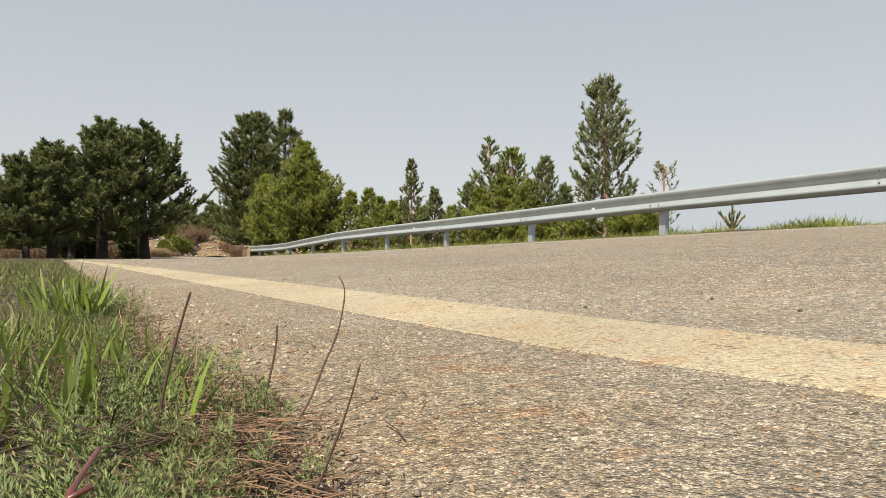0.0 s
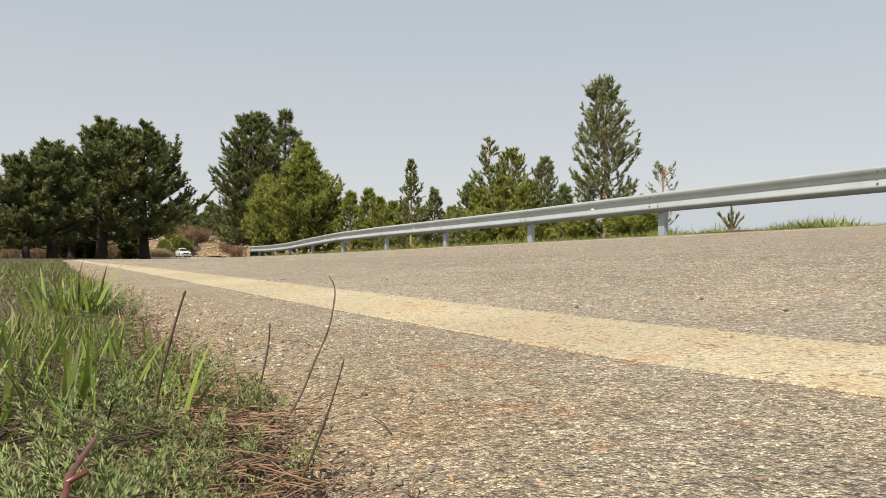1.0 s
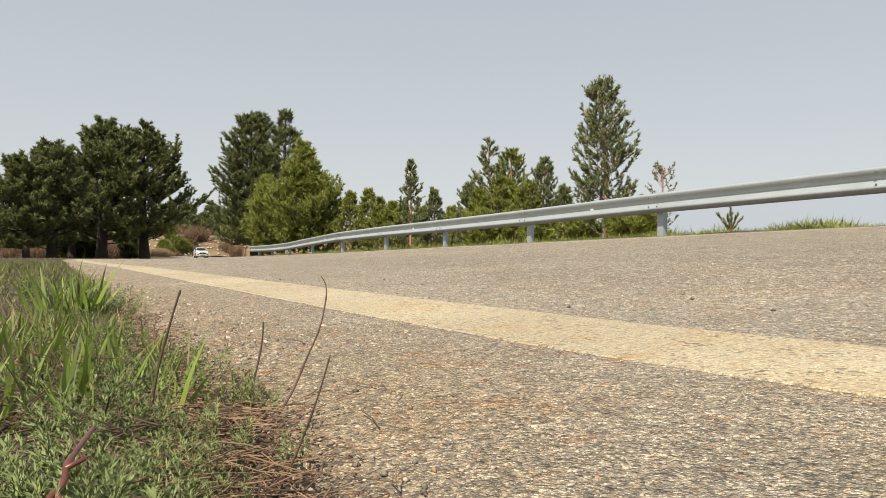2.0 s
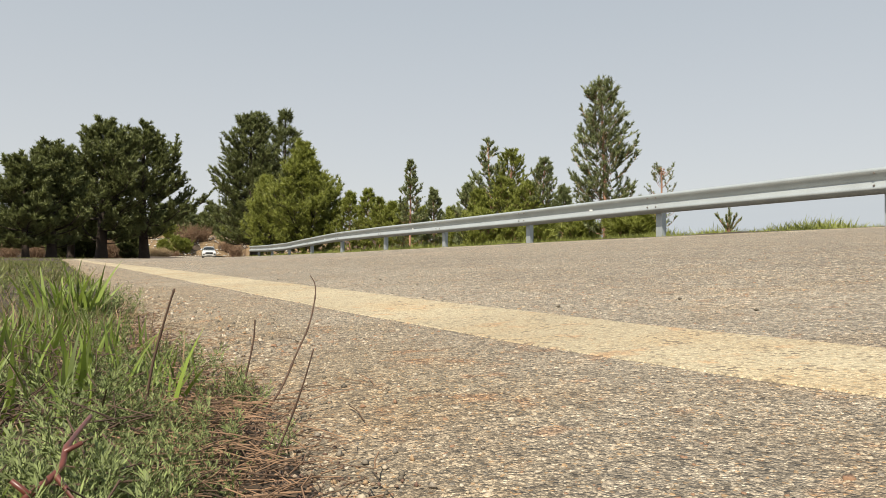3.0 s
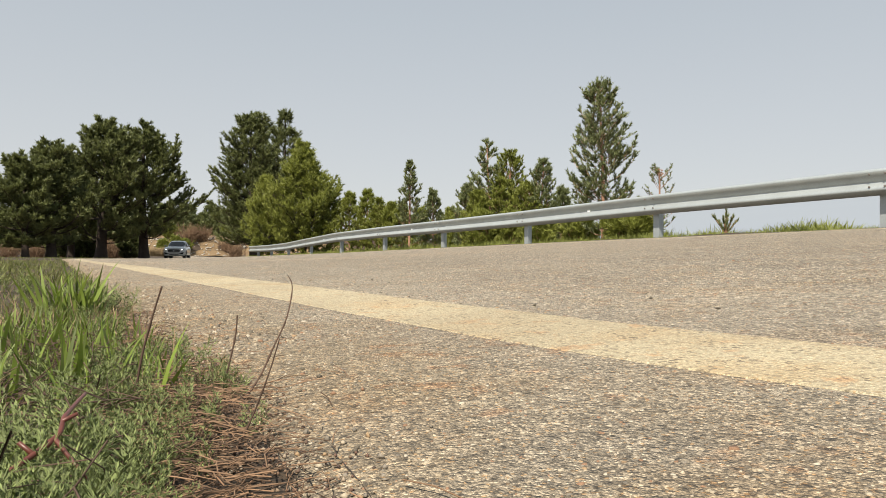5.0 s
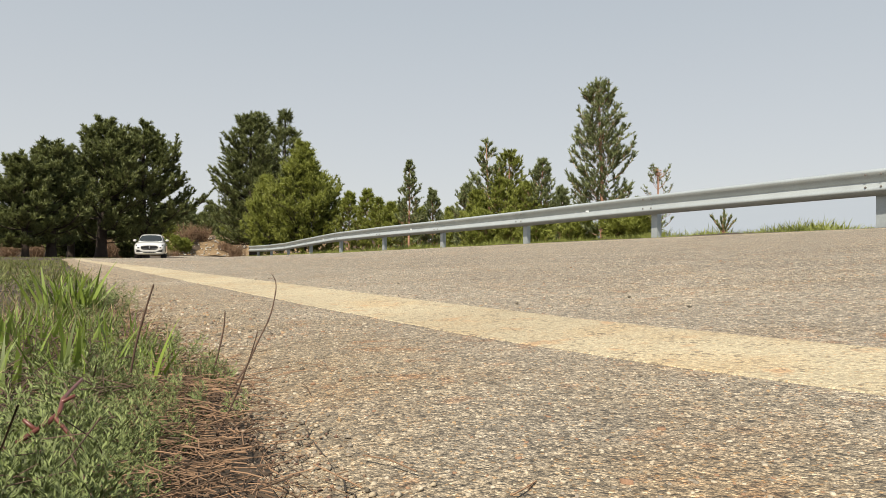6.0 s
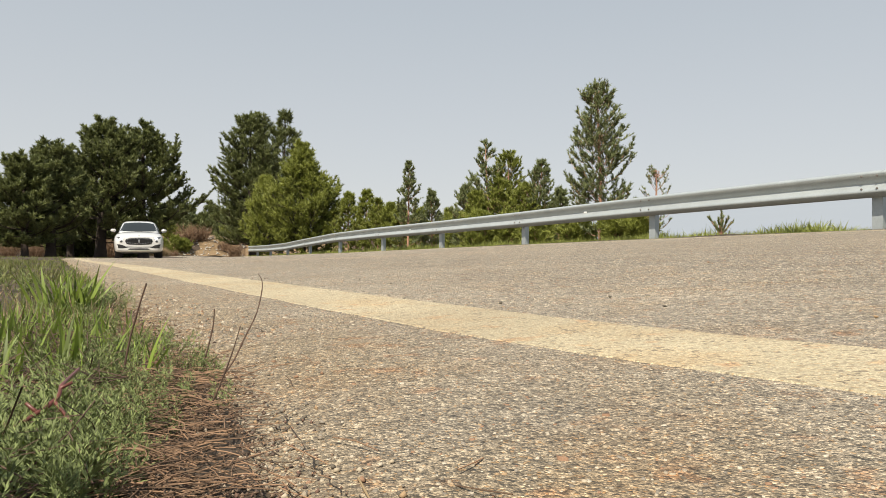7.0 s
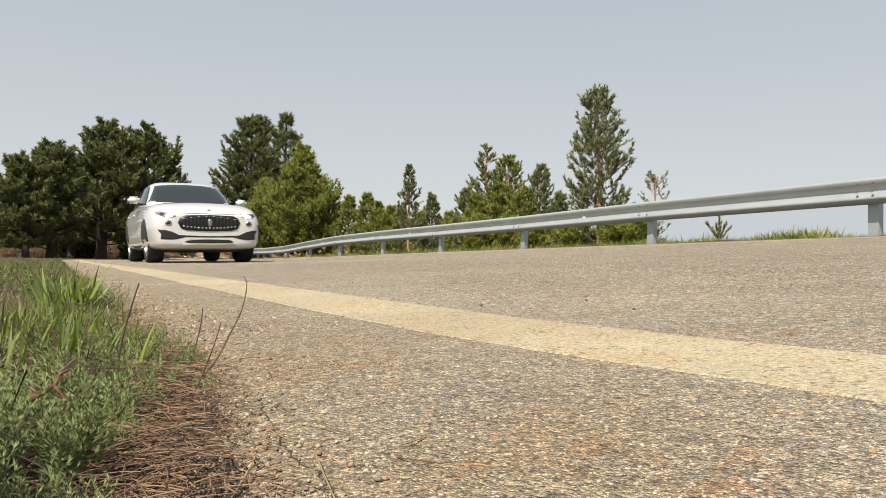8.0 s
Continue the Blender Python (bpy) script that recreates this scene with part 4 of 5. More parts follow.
def sprig_shape(r, nodes, fingers):
    """A feathery shoot of height 1: small forked leaves up a short stem."""
    v, t = [], []
    for k in range(nodes):
        f = (k + 0.5) / nodes
        a = k * 2.4 + r.uniform(-0.4, 0.4)
        reach = 0.31 * (1.05 - 0.55 * f) * r.uniform(0.7, 1.2)
        rise_ = r.uniform(0.25, 0.7) + 0.6 * f
        o = Vector((0, 0, f * 0.8))
        d = Vector((math.cos(a), math.sin(a), rise_)).normalized()
        for q in range(fingers):
            turn = (q - (fingers - 1) / 2) * 0.55 + r.uniform(-0.15, 0.15)
            e = Matrix.Rotation(turn, 3, "Z") @ d
            o2 = o + d * reach * (0.25 + 0.12 * q)
            tip = o2 + e * reach * r.uniform(0.45, 0.75)
            side = e.cross(Vector((0, 0, 1))).normalized() * reach * 0.052
            mid = o2.lerp(tip, 0.5)
            i = len(v)
            v += [o2, mid + side + Vector((0, 0, 0.02 * reach)), tip, mid - side]
            t += [(i, i + 1, i + 2), (i, i + 2, i + 3)]
        i = len(v)
        w = d.cross(Vector((0, 0, 1))).normalized() * 0.010
        v += [o - w, o + w, o + d * reach * 0.6]
        t.append((i, i + 1, i + 2))
    i = len(v)
    v += [Vector((-0.012, 0, 0)), Vector((0.012, 0, 0)), Vector((0, 0.004, 0.85)), Vector((0, -0.012, 0)), Vector((0, 0.012, 0)), Vector((0.004, 0, 0.85))]
    t += [(i, i + 1, i + 2), (i + 3, i + 4, i + 5)]
    return np.array([tuple(p) for p in v], np.float32), np.array(t, np.int32)


def herb(x, y, spread, size, count, seed, label="low grey-green feathery herb on the verge"):
    r = random.Random(seed)
    ob = tagged(new("herb_plant"), label, "plant", "verge herbs")
    base = max(ground_z(x, y), -0.13)
    ob.location = (x, y, base)
    shapes = [sprig_shape(r, 22, 5) for k in range(4)]
    places, wood = [], []
    for k in range(count):
        px, py = r.gauss(0, spread), r.gauss(0, spread)
        lean = Vector((px * 6 + r.gauss(0, 0.25), py * 6 + r.gauss(0, 0.25), 1))
        places.append(((px, py, r.uniform(0.0, 0.35) * size), lean, size * r.uniform(0.6, 1.15)))
        wood.append(tube([(px * 0.3, py * 0.3, -0.004), (px * 0.8, py * 0.8, 0.1 * size), (px, py, 0.35 * size)], [0.0011, 0.0009, 0.0006], 4))
    part("stem", quick_mesh("stem", *merged(wood), STALK), ob)
    part("foliage", quick_mesh("foliage", *scatter(shapes, places, r), HERB), ob)


rng = random.Random(40)
for k in range(38):
    y = 0.15 + 0.50 * (k + rng.random()) / 38
    x = verge_edge(y) - rng.uniform(0.055 if y > 0.3 else 0.07, 0.24)
    if y < 0.2 and x > 0.02:
        continue
    herb(x, y, 0.016, rng.uniform(0.026, 0.042), 11, 300 + k)
for k in range(26):
    y = rng.uniform(0.0, 0.28)
    herb(verge_edge(y) - rng.uniform(0.085, 0.14), y, 0.015, rng.uniform(0.026, 0.042), 12, 350 + k)
for k in range(16):
    y = 0.20 + 0.24 * k / 16
    herb(verge_edge(y) - rng.uniform(0.055, 0.105), y, 0.013, rng.uniform(0.022, 0.036), 11, 460 + k)
# a taller stand away from the road, added out of view for its shade
for k in range(9):
    y = -0.18 + 0.30 * k / 9
    herb(verge_edge(y) - rng.uniform(0.20, 0.24), y, 0.016, rng.uniform(0.13, 0.18), 9, 380 + k, "unseen tall feathery herb added to shade the verge")
for k in range(20):
    y = 0.62 + 1.0 * rng.random()
    herb(verge_edge(y) - rng.uniform(0.03, 0.34), y, 0.022, rng.uniform(0.022, 0.038), 12, 400 + k)
for k in range(10):
    y = 1.5 + 1.0 * rng.random()
    herb(verge_edge(y) - rng.uniform(0.04, 0.5), y, 0.04, rng.uniform(0.04, 0.07), 14, 440 + k)
herb(0.112, 0.465, 0.010, 0.033, 13, 501, "single feathery green herb at the asphalt's edge")
herb(0.128, 0.535, 0.008, 0.028, 8, 502, "single feathery green herb at the asphalt's edge")
herb(0.085, 0.355, 0.012, 0.028, 10, 503, "single feathery green herb at the asphalt's edge")
herb(0.075, 1.47, 0.035, 0.055, 22, 504, "leafy herb tuft beside a grass clump")


def dry_stem(points, r0, r1, label, mat=STALK, side_shoots=()):
    ob = tagged(new("dry_stem"), label, "stem", "dry stems")
    p = [Vector(q) for q in points]
    fine = []
    for k in range(len(p) - 1):
        a, b, c, d = p[max(k - 1, 0)], p[k], p[k + 1], p[min(k + 2, len(p) - 1)]
        for q in range(6):
            f = q / 6
            fine.append(0.5 * (2 * b + (c - a) * f + (2 * a - 5 * b + 4 * c - d) * f ** 2 + (3 * b - a - 3 * c + d) * f ** 3))
    fine.append(p[-1])
    n = len(fine)
    knots = [1 + (0.35 if k % 7 == 3 else 0) for k in range(n)]
    part("stalk", quick_mesh("stalk", *tube(fine, [(r0 + (r1 - r0) * k / (n - 1)) * knots[k] for k in range(n)], 7), mat, True), ob)
    for s in side_shoots:
        part("shoot", quick_mesh("shoot", *tube(s, [r0 * 0.7, r0 * 0.55, r0 * 0.2][:len(s)], 6), mat, True), ob)


dry_stem([(0.118, 0.430, -0.112), (0.139, 0.446, -0.092), (0.152, 0.454, -0.070), (0.163, 0.459, -0.050), (0.1685, 0.462, -0.030), (0.169, 0.464, -0.020), (0.166, 0.466, -0.0135)], 0.0009, 0.0003, "thin brown dry stem bending over at its tip")
dry_stem([(0.118, 0.487, -0.112), (0.126, 0.491, -0.084), (0.131, 0.493, -0.062), (0.132, 0.493, -0.047)], 0.0009, 0.0005, "short straight dark dry stem")
dry_stem([(0.083, 0.290, -0.115), (0.095, 0.287, -0.090), (0.104, 0.283, -0.064), (0.1095, 0.281, -0.044)], 0.0007, 0.0003, "thin straight brown dry stem")
dry_stem([(0.047, 0.432, -0.112), (0.053, 0.430, -0.070), (0.060, 0.428, -0.040), (0.0655, 0.426, -0.020)], 0.0010, 0.0006, "stout brown cut grass stalk")
dry_stem([(-0.075, 0.185, -0.118), (-0.045, 0.203, -0.097), (-0.0227, 0.2146, -0.088), (0.0, 0.231, -0.076), (0.004, 0.245, -0.070), (0.013, 0.278, -0.066)], 0.0017, 0.0009, "red thorny briar twig lying on the herbs", TWIG,
         [[(0.0, 0.231, -0.076), (0.0065, 0.219, -0.083), (0.0125, 0.2075, -0.089)], [(-0.020, 0.216, -0.087), (-0.023, 0.219, -0.081)], [(-0.008, 0.225, -0.080), (-0.013, 0.226, -0.075)], [(-0.035, 0.208, -0.093), (-0.033, 0.203, -0.087)], [(0.003, 0.241, -0.071), (0.009, 0.240, -0.068)]])
rng = random.Random(91)
for k in range(12):
    y = rng.uniform(0.08, 0.55)
    x = verge_edge(y) - rng.uniform(0.09, 0.18)
    z = ground_z(x, y) + 0.012
    a = rng.uniform(-0.4, 1.4)
    d = Vector((math.cos(a), math.sin(a), rng.uniform(0.0, 0.3))) * rng.uniform(0.02, 0.05)
    o = Vector((x, y, z))
    dry_stem([o, o + d * 0.5 + Vector((0, 0, 0.004)), o + d], 0.0008, 0.0004, "broken brown twig among pine litter")


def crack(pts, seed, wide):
    """Shade of a crack through the asphalt near its edge, as a dark strip."""
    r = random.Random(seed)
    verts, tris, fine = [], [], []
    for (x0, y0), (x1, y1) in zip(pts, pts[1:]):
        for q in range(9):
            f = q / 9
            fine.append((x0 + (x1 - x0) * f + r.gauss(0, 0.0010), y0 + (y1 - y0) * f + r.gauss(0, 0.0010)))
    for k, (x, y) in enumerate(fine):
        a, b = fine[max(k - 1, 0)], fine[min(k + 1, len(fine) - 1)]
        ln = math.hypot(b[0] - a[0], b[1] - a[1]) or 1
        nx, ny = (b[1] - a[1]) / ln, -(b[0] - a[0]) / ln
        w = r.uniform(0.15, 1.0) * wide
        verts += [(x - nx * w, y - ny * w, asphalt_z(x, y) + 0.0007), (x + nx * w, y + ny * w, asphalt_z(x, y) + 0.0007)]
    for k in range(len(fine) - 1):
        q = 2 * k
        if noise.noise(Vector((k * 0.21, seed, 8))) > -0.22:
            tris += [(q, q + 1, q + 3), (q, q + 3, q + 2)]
    tagged(new("crack", quick_mesh("crack", verts, tris, CRACK_SHADE)), "narrow crack in the asphalt, its shade a painted dark strip", "crack", kind="structure")


# near-black colour painted for the shade inside the cracks
CRACK_SHADE = material("crack_shade", (0.042, 0.032, 0.024), 0.95, spread=0.5, scale=60, fine=900, bump=0.8, depth=0.002)
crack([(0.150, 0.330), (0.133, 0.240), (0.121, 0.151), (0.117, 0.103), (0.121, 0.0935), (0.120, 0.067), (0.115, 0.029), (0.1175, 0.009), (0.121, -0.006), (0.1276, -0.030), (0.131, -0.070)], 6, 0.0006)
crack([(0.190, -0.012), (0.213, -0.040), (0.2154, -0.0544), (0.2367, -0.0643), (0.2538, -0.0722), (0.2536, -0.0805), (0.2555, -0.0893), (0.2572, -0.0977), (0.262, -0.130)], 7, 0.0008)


def straw(points, label):
    dry_stem([(x, y, asphalt_z(x, y) + up) for x, y, up in points], 0.0006, 0.0004, label, DRY)


straw([(0.1252, 0.1036, 0.006), (0.1188, 0.0676, 0.004), (0.1128, 0.0304, 0.001)], "curved pale straw lying on the asphalt")
straw([(0.0905, 0.0988, 0.007), (0.0809, 0.0816, 0.004), (0.0699, 0.0622, 0.001)], "straight pale straw at the asphalt's edge")


def bark_flake(x, y, size, turn, seed, label):
    """A thin curled flake of bark."""
    r = random.Random(seed)
    bm = bmesh.new()
    rows = []
    for side in (0, 1):
        for i in range(5):
            for j in range(4):
                u, v = i / 4 - 0.5, j / 3 - 0.5
                edge = 1 - 0.25 * r.random() * (abs(u) > 0.4 or abs(v) > 0.4)
                rows.append(bm.verts.new((u * size * edge, v * 0.55 * size * edge, 0.12 * size + size * 0.5 * v * v + 0.03 * size * r.random() - 0.05 * size * side)))
    for side in (0, 1):
        for i in range(4):
            for j in range(3):
                q = side * 20 + i * 4 + j
                f = (rows[q], rows[q + 4], rows[q + 5], rows[q + 1])
                bm.faces.new(f if side == 0 else f[::-1])
    ob = new("bark_flake", bpy.data.meshes.new("bark_flake"))
    bm.to_mesh(ob.data)
    bm.free()
    ob.data.materials.append(FLAKE)
    ob.matrix_world = pose(x, y, max(ground_z(x, y), asphalt_z(x, y)) + 0.004, 8, -10, turn)
    tagged(ob, label, "bark", "bark flakes")


FLAKE = material("bark_flake", (0.205, 0.135, 0.085), 0.9, spread=0.45, scale=120, fine=600, bump=0.6, depth=0.001)
bark_flake(0.041, 0.101, 0.017, 40, 3, "tan flake of pine bark on needle litter")
bark_flake(0.052, 0.118, 0.011, 70, 4, "small tan flake of pine bark on needle litter")
bark_flake(0.022, 0.165, 0.014, 10, 5, "dark flake of pine bark under the herbs")

# ---- the car ----
from mathutils.bvhtree import BVHTree

CAR_PAINT = plain("white_car_paint", (0.56, 0.56, 0.55), 0.28, Coat_Weight=1.0, Coat_Roughness=0.05)
BLACK = plain("black_plastic", (0.012, 0.012, 0.013), 0.55)
GRILLE_BLACK = plain("dark_grille", (0.006, 0.006, 0.007), 0.4)
CHROME = plain("chrome_trim", (0.62, 0.62, 0.63), 0.18, 1.0)
TYRE = plain("tyre_rubber", (0.016, 0.016, 0.017), 0.85)
RIM = plain("rim_alloy", (0.40, 0.40, 0.42), 0.3, 1.0)
GLASS = plain("car_glass", (0.02, 0.024, 0.026), 0.05, IOR=1.4)
LAMP_GLASS = plain("headlamp_glass", (0.30, 0.31, 0.33), 0.08, 0.4, Coat_Weight=1.0)
LAMP_LIT = plain("lit_headlamp", (0.9, 0.9, 0.9), 0.2, Emission_Color=(1.0, 0.98, 0.92, 1), Emission_Strength=2.2)
PLATE = plain("plate_pale", (0.46, 0.46, 0.38), 0.5)


def smooth_mesh(name, verts, faces, levels, mat):
    """A closed cage smoothed into a rounded shell."""
    me = mesh_of(name, verts, faces, mat, True)
    ob = bpy.data.objects.new(name, me)
    scene.collection.objects.link(ob)
    mod = ob.modifiers.new("round", "SUBSURF")
    mod.levels = mod.render_levels = levels
    made = bpy.data.meshes.new_from_object(ob.evaluated_get(bpy.context.evaluated_depsgraph_get()))
    bpy.data.objects.remove(ob)
    made.polygons.foreach_set("use_smooth", [True] * len(made.polygons))
    return made


def body_mesh():
    # y, bottom, low half width, widest, shoulder half width, shoulder height, height on the centre line
    stations = [(-0.97, 0.33, 0.69, 0.72, 0.64, 0.78, 0.83), (-0.93, 0.26, 0.805, 0.835, 0.74, 0.85, 0.91), (-0.78, 0.23, 0.88, 0.91, 0.81, 0.93, 1.00), (-0.5, 0.22, 0.92, 0.955, 0.88, 1.00, 1.07), (-0.2, 0.22, 0.95, 0.98, 0.89, 1.04, 1.11), (0.35, 0.22, 0.95, 0.98, 0.89, 1.07, 1.14), (0.8, 0.22, 0.955, 0.985, 0.90, 1.085, 1.16),
                (1.6, 0.22, 0.955, 0.985, 0.90, 1.08, 1.10), (2.5, 0.22, 0.96, 0.99, 0.915, 1.12, 1.12), (3.1, 0.24, 0.96, 0.99, 0.91, 1.14, 1.13), (3.6, 0.30, 0.92, 0.96, 0.84, 1.12, 1.12), (3.95, 0.40, 0.84, 0.88, 0.72, 1.06, 1.08), (4.04, 0.50, 0.74, 0.78, 0.62, 0.98, 1.0)]
    rings = []
    for y, z0, wl, wm, wt, zt, zc in stations:
        half = [(0.0, z0), (wl * 0.88, z0), (wl, z0 + 0.06), (wm, z0 + 0.30), (wm, zt * 0.80), (wt, zt), (wt * 0.62, zt + 0.72 * (zc - zt)), (0.0, zc)]
        ring = [(x, y, z) for x, z in half] + [(-x, y, z) for x, z in half[-2:0:-1]]
        rings.append(ring)
    return ring_loft_open(rings)


def ring_loft_open(rings):
    m = len(rings[0])
    verts = [p for r in rings for p in r]
    faces = []
    for j in range(len(rings) - 1):
        for i in range(m):
            k = (i + 1) % m
            faces.append((j * m + i, j * m + k, (j + 1) * m + k, (j + 1) * m + i))
    half = m // 2
    for base, turn in ((0, -1), ((len(rings) - 1) * m, 1)):
        for i in range(half):
            q = [base + i, base + i + 1, base + (m - i - 1) % m, base + (m - i) % m]
            q = list(dict.fromkeys(q))
            if len(q) > 2:
                faces.append(tuple(q[::turn]))
    return verts, faces


def cabin_mesh():
    # y, half width at the belt, belt height, half width at the roof, roof height
    stations = [(0.62, 0.70, 1.04, 0.66, 1.08), (0.95, 0.84, 1.05, 0.66, 1.25), (1.45, 0.89, 1.05, 0.63, 1.555), (1.75, 0.90, 1.05, 0.63, 1.645), (2.3, 0.90, 1.06, 0.63, 1.675), (2.8, 0.90, 1.07, 0.61, 1.64), (3.3, 0.87, 1.08, 0.57, 1.51), (3.75, 0.76, 1.08, 0.52, 1.22), (3.85, 0.70, 1.06, 0.5, 1.12)]
    rings = []
    for y, wb, zb, wr, zr in stations:
        half = [(0.0, zb - 0.03), (wb * 0.8, zb - 0.03), (wb, zb), (wb - 0.35 * (wb - wr), zb + 0.45 * (zr - zb)), (wr + 0.03, zr - 0.05 * min(1, (zr - zb) * 3)), (wr * 0.72, zr - 0.004), (0.0, zr)]
        rings.append([(x, y, z) for x, z in half] + [(-x, y, z) for x, z in half[-2:0:-1]])
    return ring_loft_open(rings)


def panel(name, outline, shell, axis, mat, out=0.006, rings=4, deep=0.0):
    """A piece laid on the shell: an outline seen along one axis, laid onto the surface and standing slightly proud."""
    cx, cy = sum(p[0] for p in outline) / len(outline), sum(p[1] for p in outline) / len(outline)
    verts, faces, m = [], [], len(outline)

    def laid(a, b):
        if axis == "front":
            o, d = Vector((a, -4, b)), Vector((0, 1, 0))
        elif axis == "right":
            o, d = Vector((-4, a, b)), Vector((1, 0, 0))
        elif axis == "left":
            o, d = Vector((4, a, b)), Vector((-1, 0, 0))
        elif axis == "back":
            o, d = Vector((a, 8, b)), Vector((0, -1, 0))
        else:
            o, d = Vector((a, b, 4)), Vector((0, 0, -1))
        hit, nor, _, _ = shell.ray_cast(o, d)
        return o + d * 4 if hit is None else hit - d * out
    for k in range(rings + 1):
        f = 1 - k / rings
        for a, b in outline:
            q = laid(cx + (a - cx) * f, cy + (b - cy) * f)
            verts.append(q)
    for k in range(rings):
        for i in range(m):
            j = (i + 1) % m
            faces.append((k * m + i, k * m + j, (k + 1) * m + j, (k + 1) * m + i))
    # the rim goes back into the shell
    sink = {"front": Vector((0, 1, 0)), "right": Vector((1, 0, 0)), "left": Vector((-1, 0, 0)), "back": Vector((0, -1, 0)), "top": Vector((0, 0, -1))}[axis] * (out + 0.012)
    base = len(verts)
    verts += [v + sink for v in verts[:m]]
    for i in range(m):
        j = (i + 1) % m
        faces.append((base + i, base + j, j, i))
    me = mesh_of(name, verts, faces, mat, True)
    bm = bmesh.new()
    bm.from_mesh(me)
    bmesh.ops.remove_doubles(bm, verts=bm.verts, dist=0.0005)
    bmesh.ops.recalc_face_normals(bm, faces=bm.faces)
    bm.to_mesh(me)
    bm.free()
    return me


def oval(cx, cz, rx, rz, n=28, power=2.6):
    pts = []
    for k in range(n):
        a = 2 * math.pi * k / n
        c, s = math.cos(a), math.sin(a)
        pts.append((cx + rx * math.copysign(abs(c) ** (2 / power), c), cz + rz * math.copysign(abs(s) ** (2 / power), s)))
    return pts


def dense(outline):
    """The same outline with points between."""
    out = []
    for k, p in enumerate(outline):
        q = outline[(k + 1) % len(outline)]
        out += [(p[0] + (q[0] - p[0]) * f / 3, p[1] + (q[1] - p[1]) * f / 3) for f in range(3)]
    return out


def tyre_mesh():
    prof = [(0.255, -0.125), (0.300, -0.140), (0.345, -0.138), (0.366, -0.118), (0.372, -0.06), (0.373, 0.0), (0.372, 0.06), (0.366, 0.118), (0.345, 0.138), (0.300, 0.140), (0.255, 0.125)]
    verts, faces, n = [], [], 40
    for k in range(n):
        a = 2 * math.pi * k / n
        verts += [(x, r * math.cos(a), r * math.sin(a)) for r, x in prof]
    m = len(prof)
    for k in range(n):
        for i in range(m - 1):
            q, r = k * m + i, ((k + 1) % n) * m + i
            faces.append((q, r, r + 1, q + 1))
    return mesh_of("tyre", verts, faces, TYRE, True)


def rim_mesh():
    bm = bmesh.new()
    n = 32
    rings = []
    for r, x in ((0.262, 0.10), (0.262, -0.125), (0.245, -0.130), (0.235, -0.10), (0.235, 0.08)):
        rings.append([bm.verts.new((x, r * math.cos(2 * math.pi * k / n), r * math.sin(2 * math.pi * k / n))) for k in range(n)])
    for a, b in zip(rings, rings[1:]):
        for k in range(n):
            bm.faces.new((a[k], a[(k + 1) % n], b[(k + 1) % n], b[k]))
    for k in range(7):
        a = 2 * math.pi * k / 7
        for s in (-0.10, 0.10):
            m = Matrix.Rotation(a, 4, "X")
            pts = [Vector((x, y, z)) for x in (-0.118, -0.085) for y, z in ((s * 0.25 - 0.016, 0.03), (s * 0.25 + 0.016, 0.03), (s * 0.7 + 0.013, 0.25), (s * 0.7 - 0.013, 0.25))]
            v = [bm.verts.new(m @ p) for p in pts]
            for f in ((0, 1, 2, 3), (7, 6, 5, 4), (0, 4, 5, 1), (1, 5, 6, 2), (2, 6, 7, 3), (3, 7, 4, 0)):
                bm.faces.new([v[i] for i in f])
    hub = bmesh.ops.create_cone(bm, cap_ends=True, segments=16, radius1=0.065, radius2=0.055, depth=0.05)
    bmesh.ops.transform(bm, matrix=Matrix.Translation((-0.10, 0, 0)) @ Matrix.Rotation(radians(-90), 4, "Y"), verts=hub["verts"])
    back = bmesh.ops.create_cone(bm, cap_ends=True, segments=24, radius1=0.19, radius2=0.19, depth=0.03)
    bmesh.ops.transform(bm, matrix=Matrix.Translation((-0.03, 0, 0)) @ Matrix.Rotation(radians(-90), 4, "Y"), verts=back["verts"])
    bmesh.ops.recalc_face_normals(bm, faces=bm.faces)
    me = bpy.data.meshes.new("rim")
    bm.to_mesh(me)
    bm.free()
    me.materials.append(RIM)
    return me


def box_part(name, size, at, mat, parent, label="", bevel=0.01, turn=(0, 0, 0)):
    bm = bmesh.new()
    bmesh.ops.create_cube(bm, size=1)
    bmesh.ops.scale(bm, vec=size, verts=bm.verts)
    bmesh.ops.bevel(bm, geom=bm.edges, offset=bevel, segments=2, affect="EDGES")
    return part(name, bm, parent, label, mat, pose(*at, *turn))


WHEELS = []


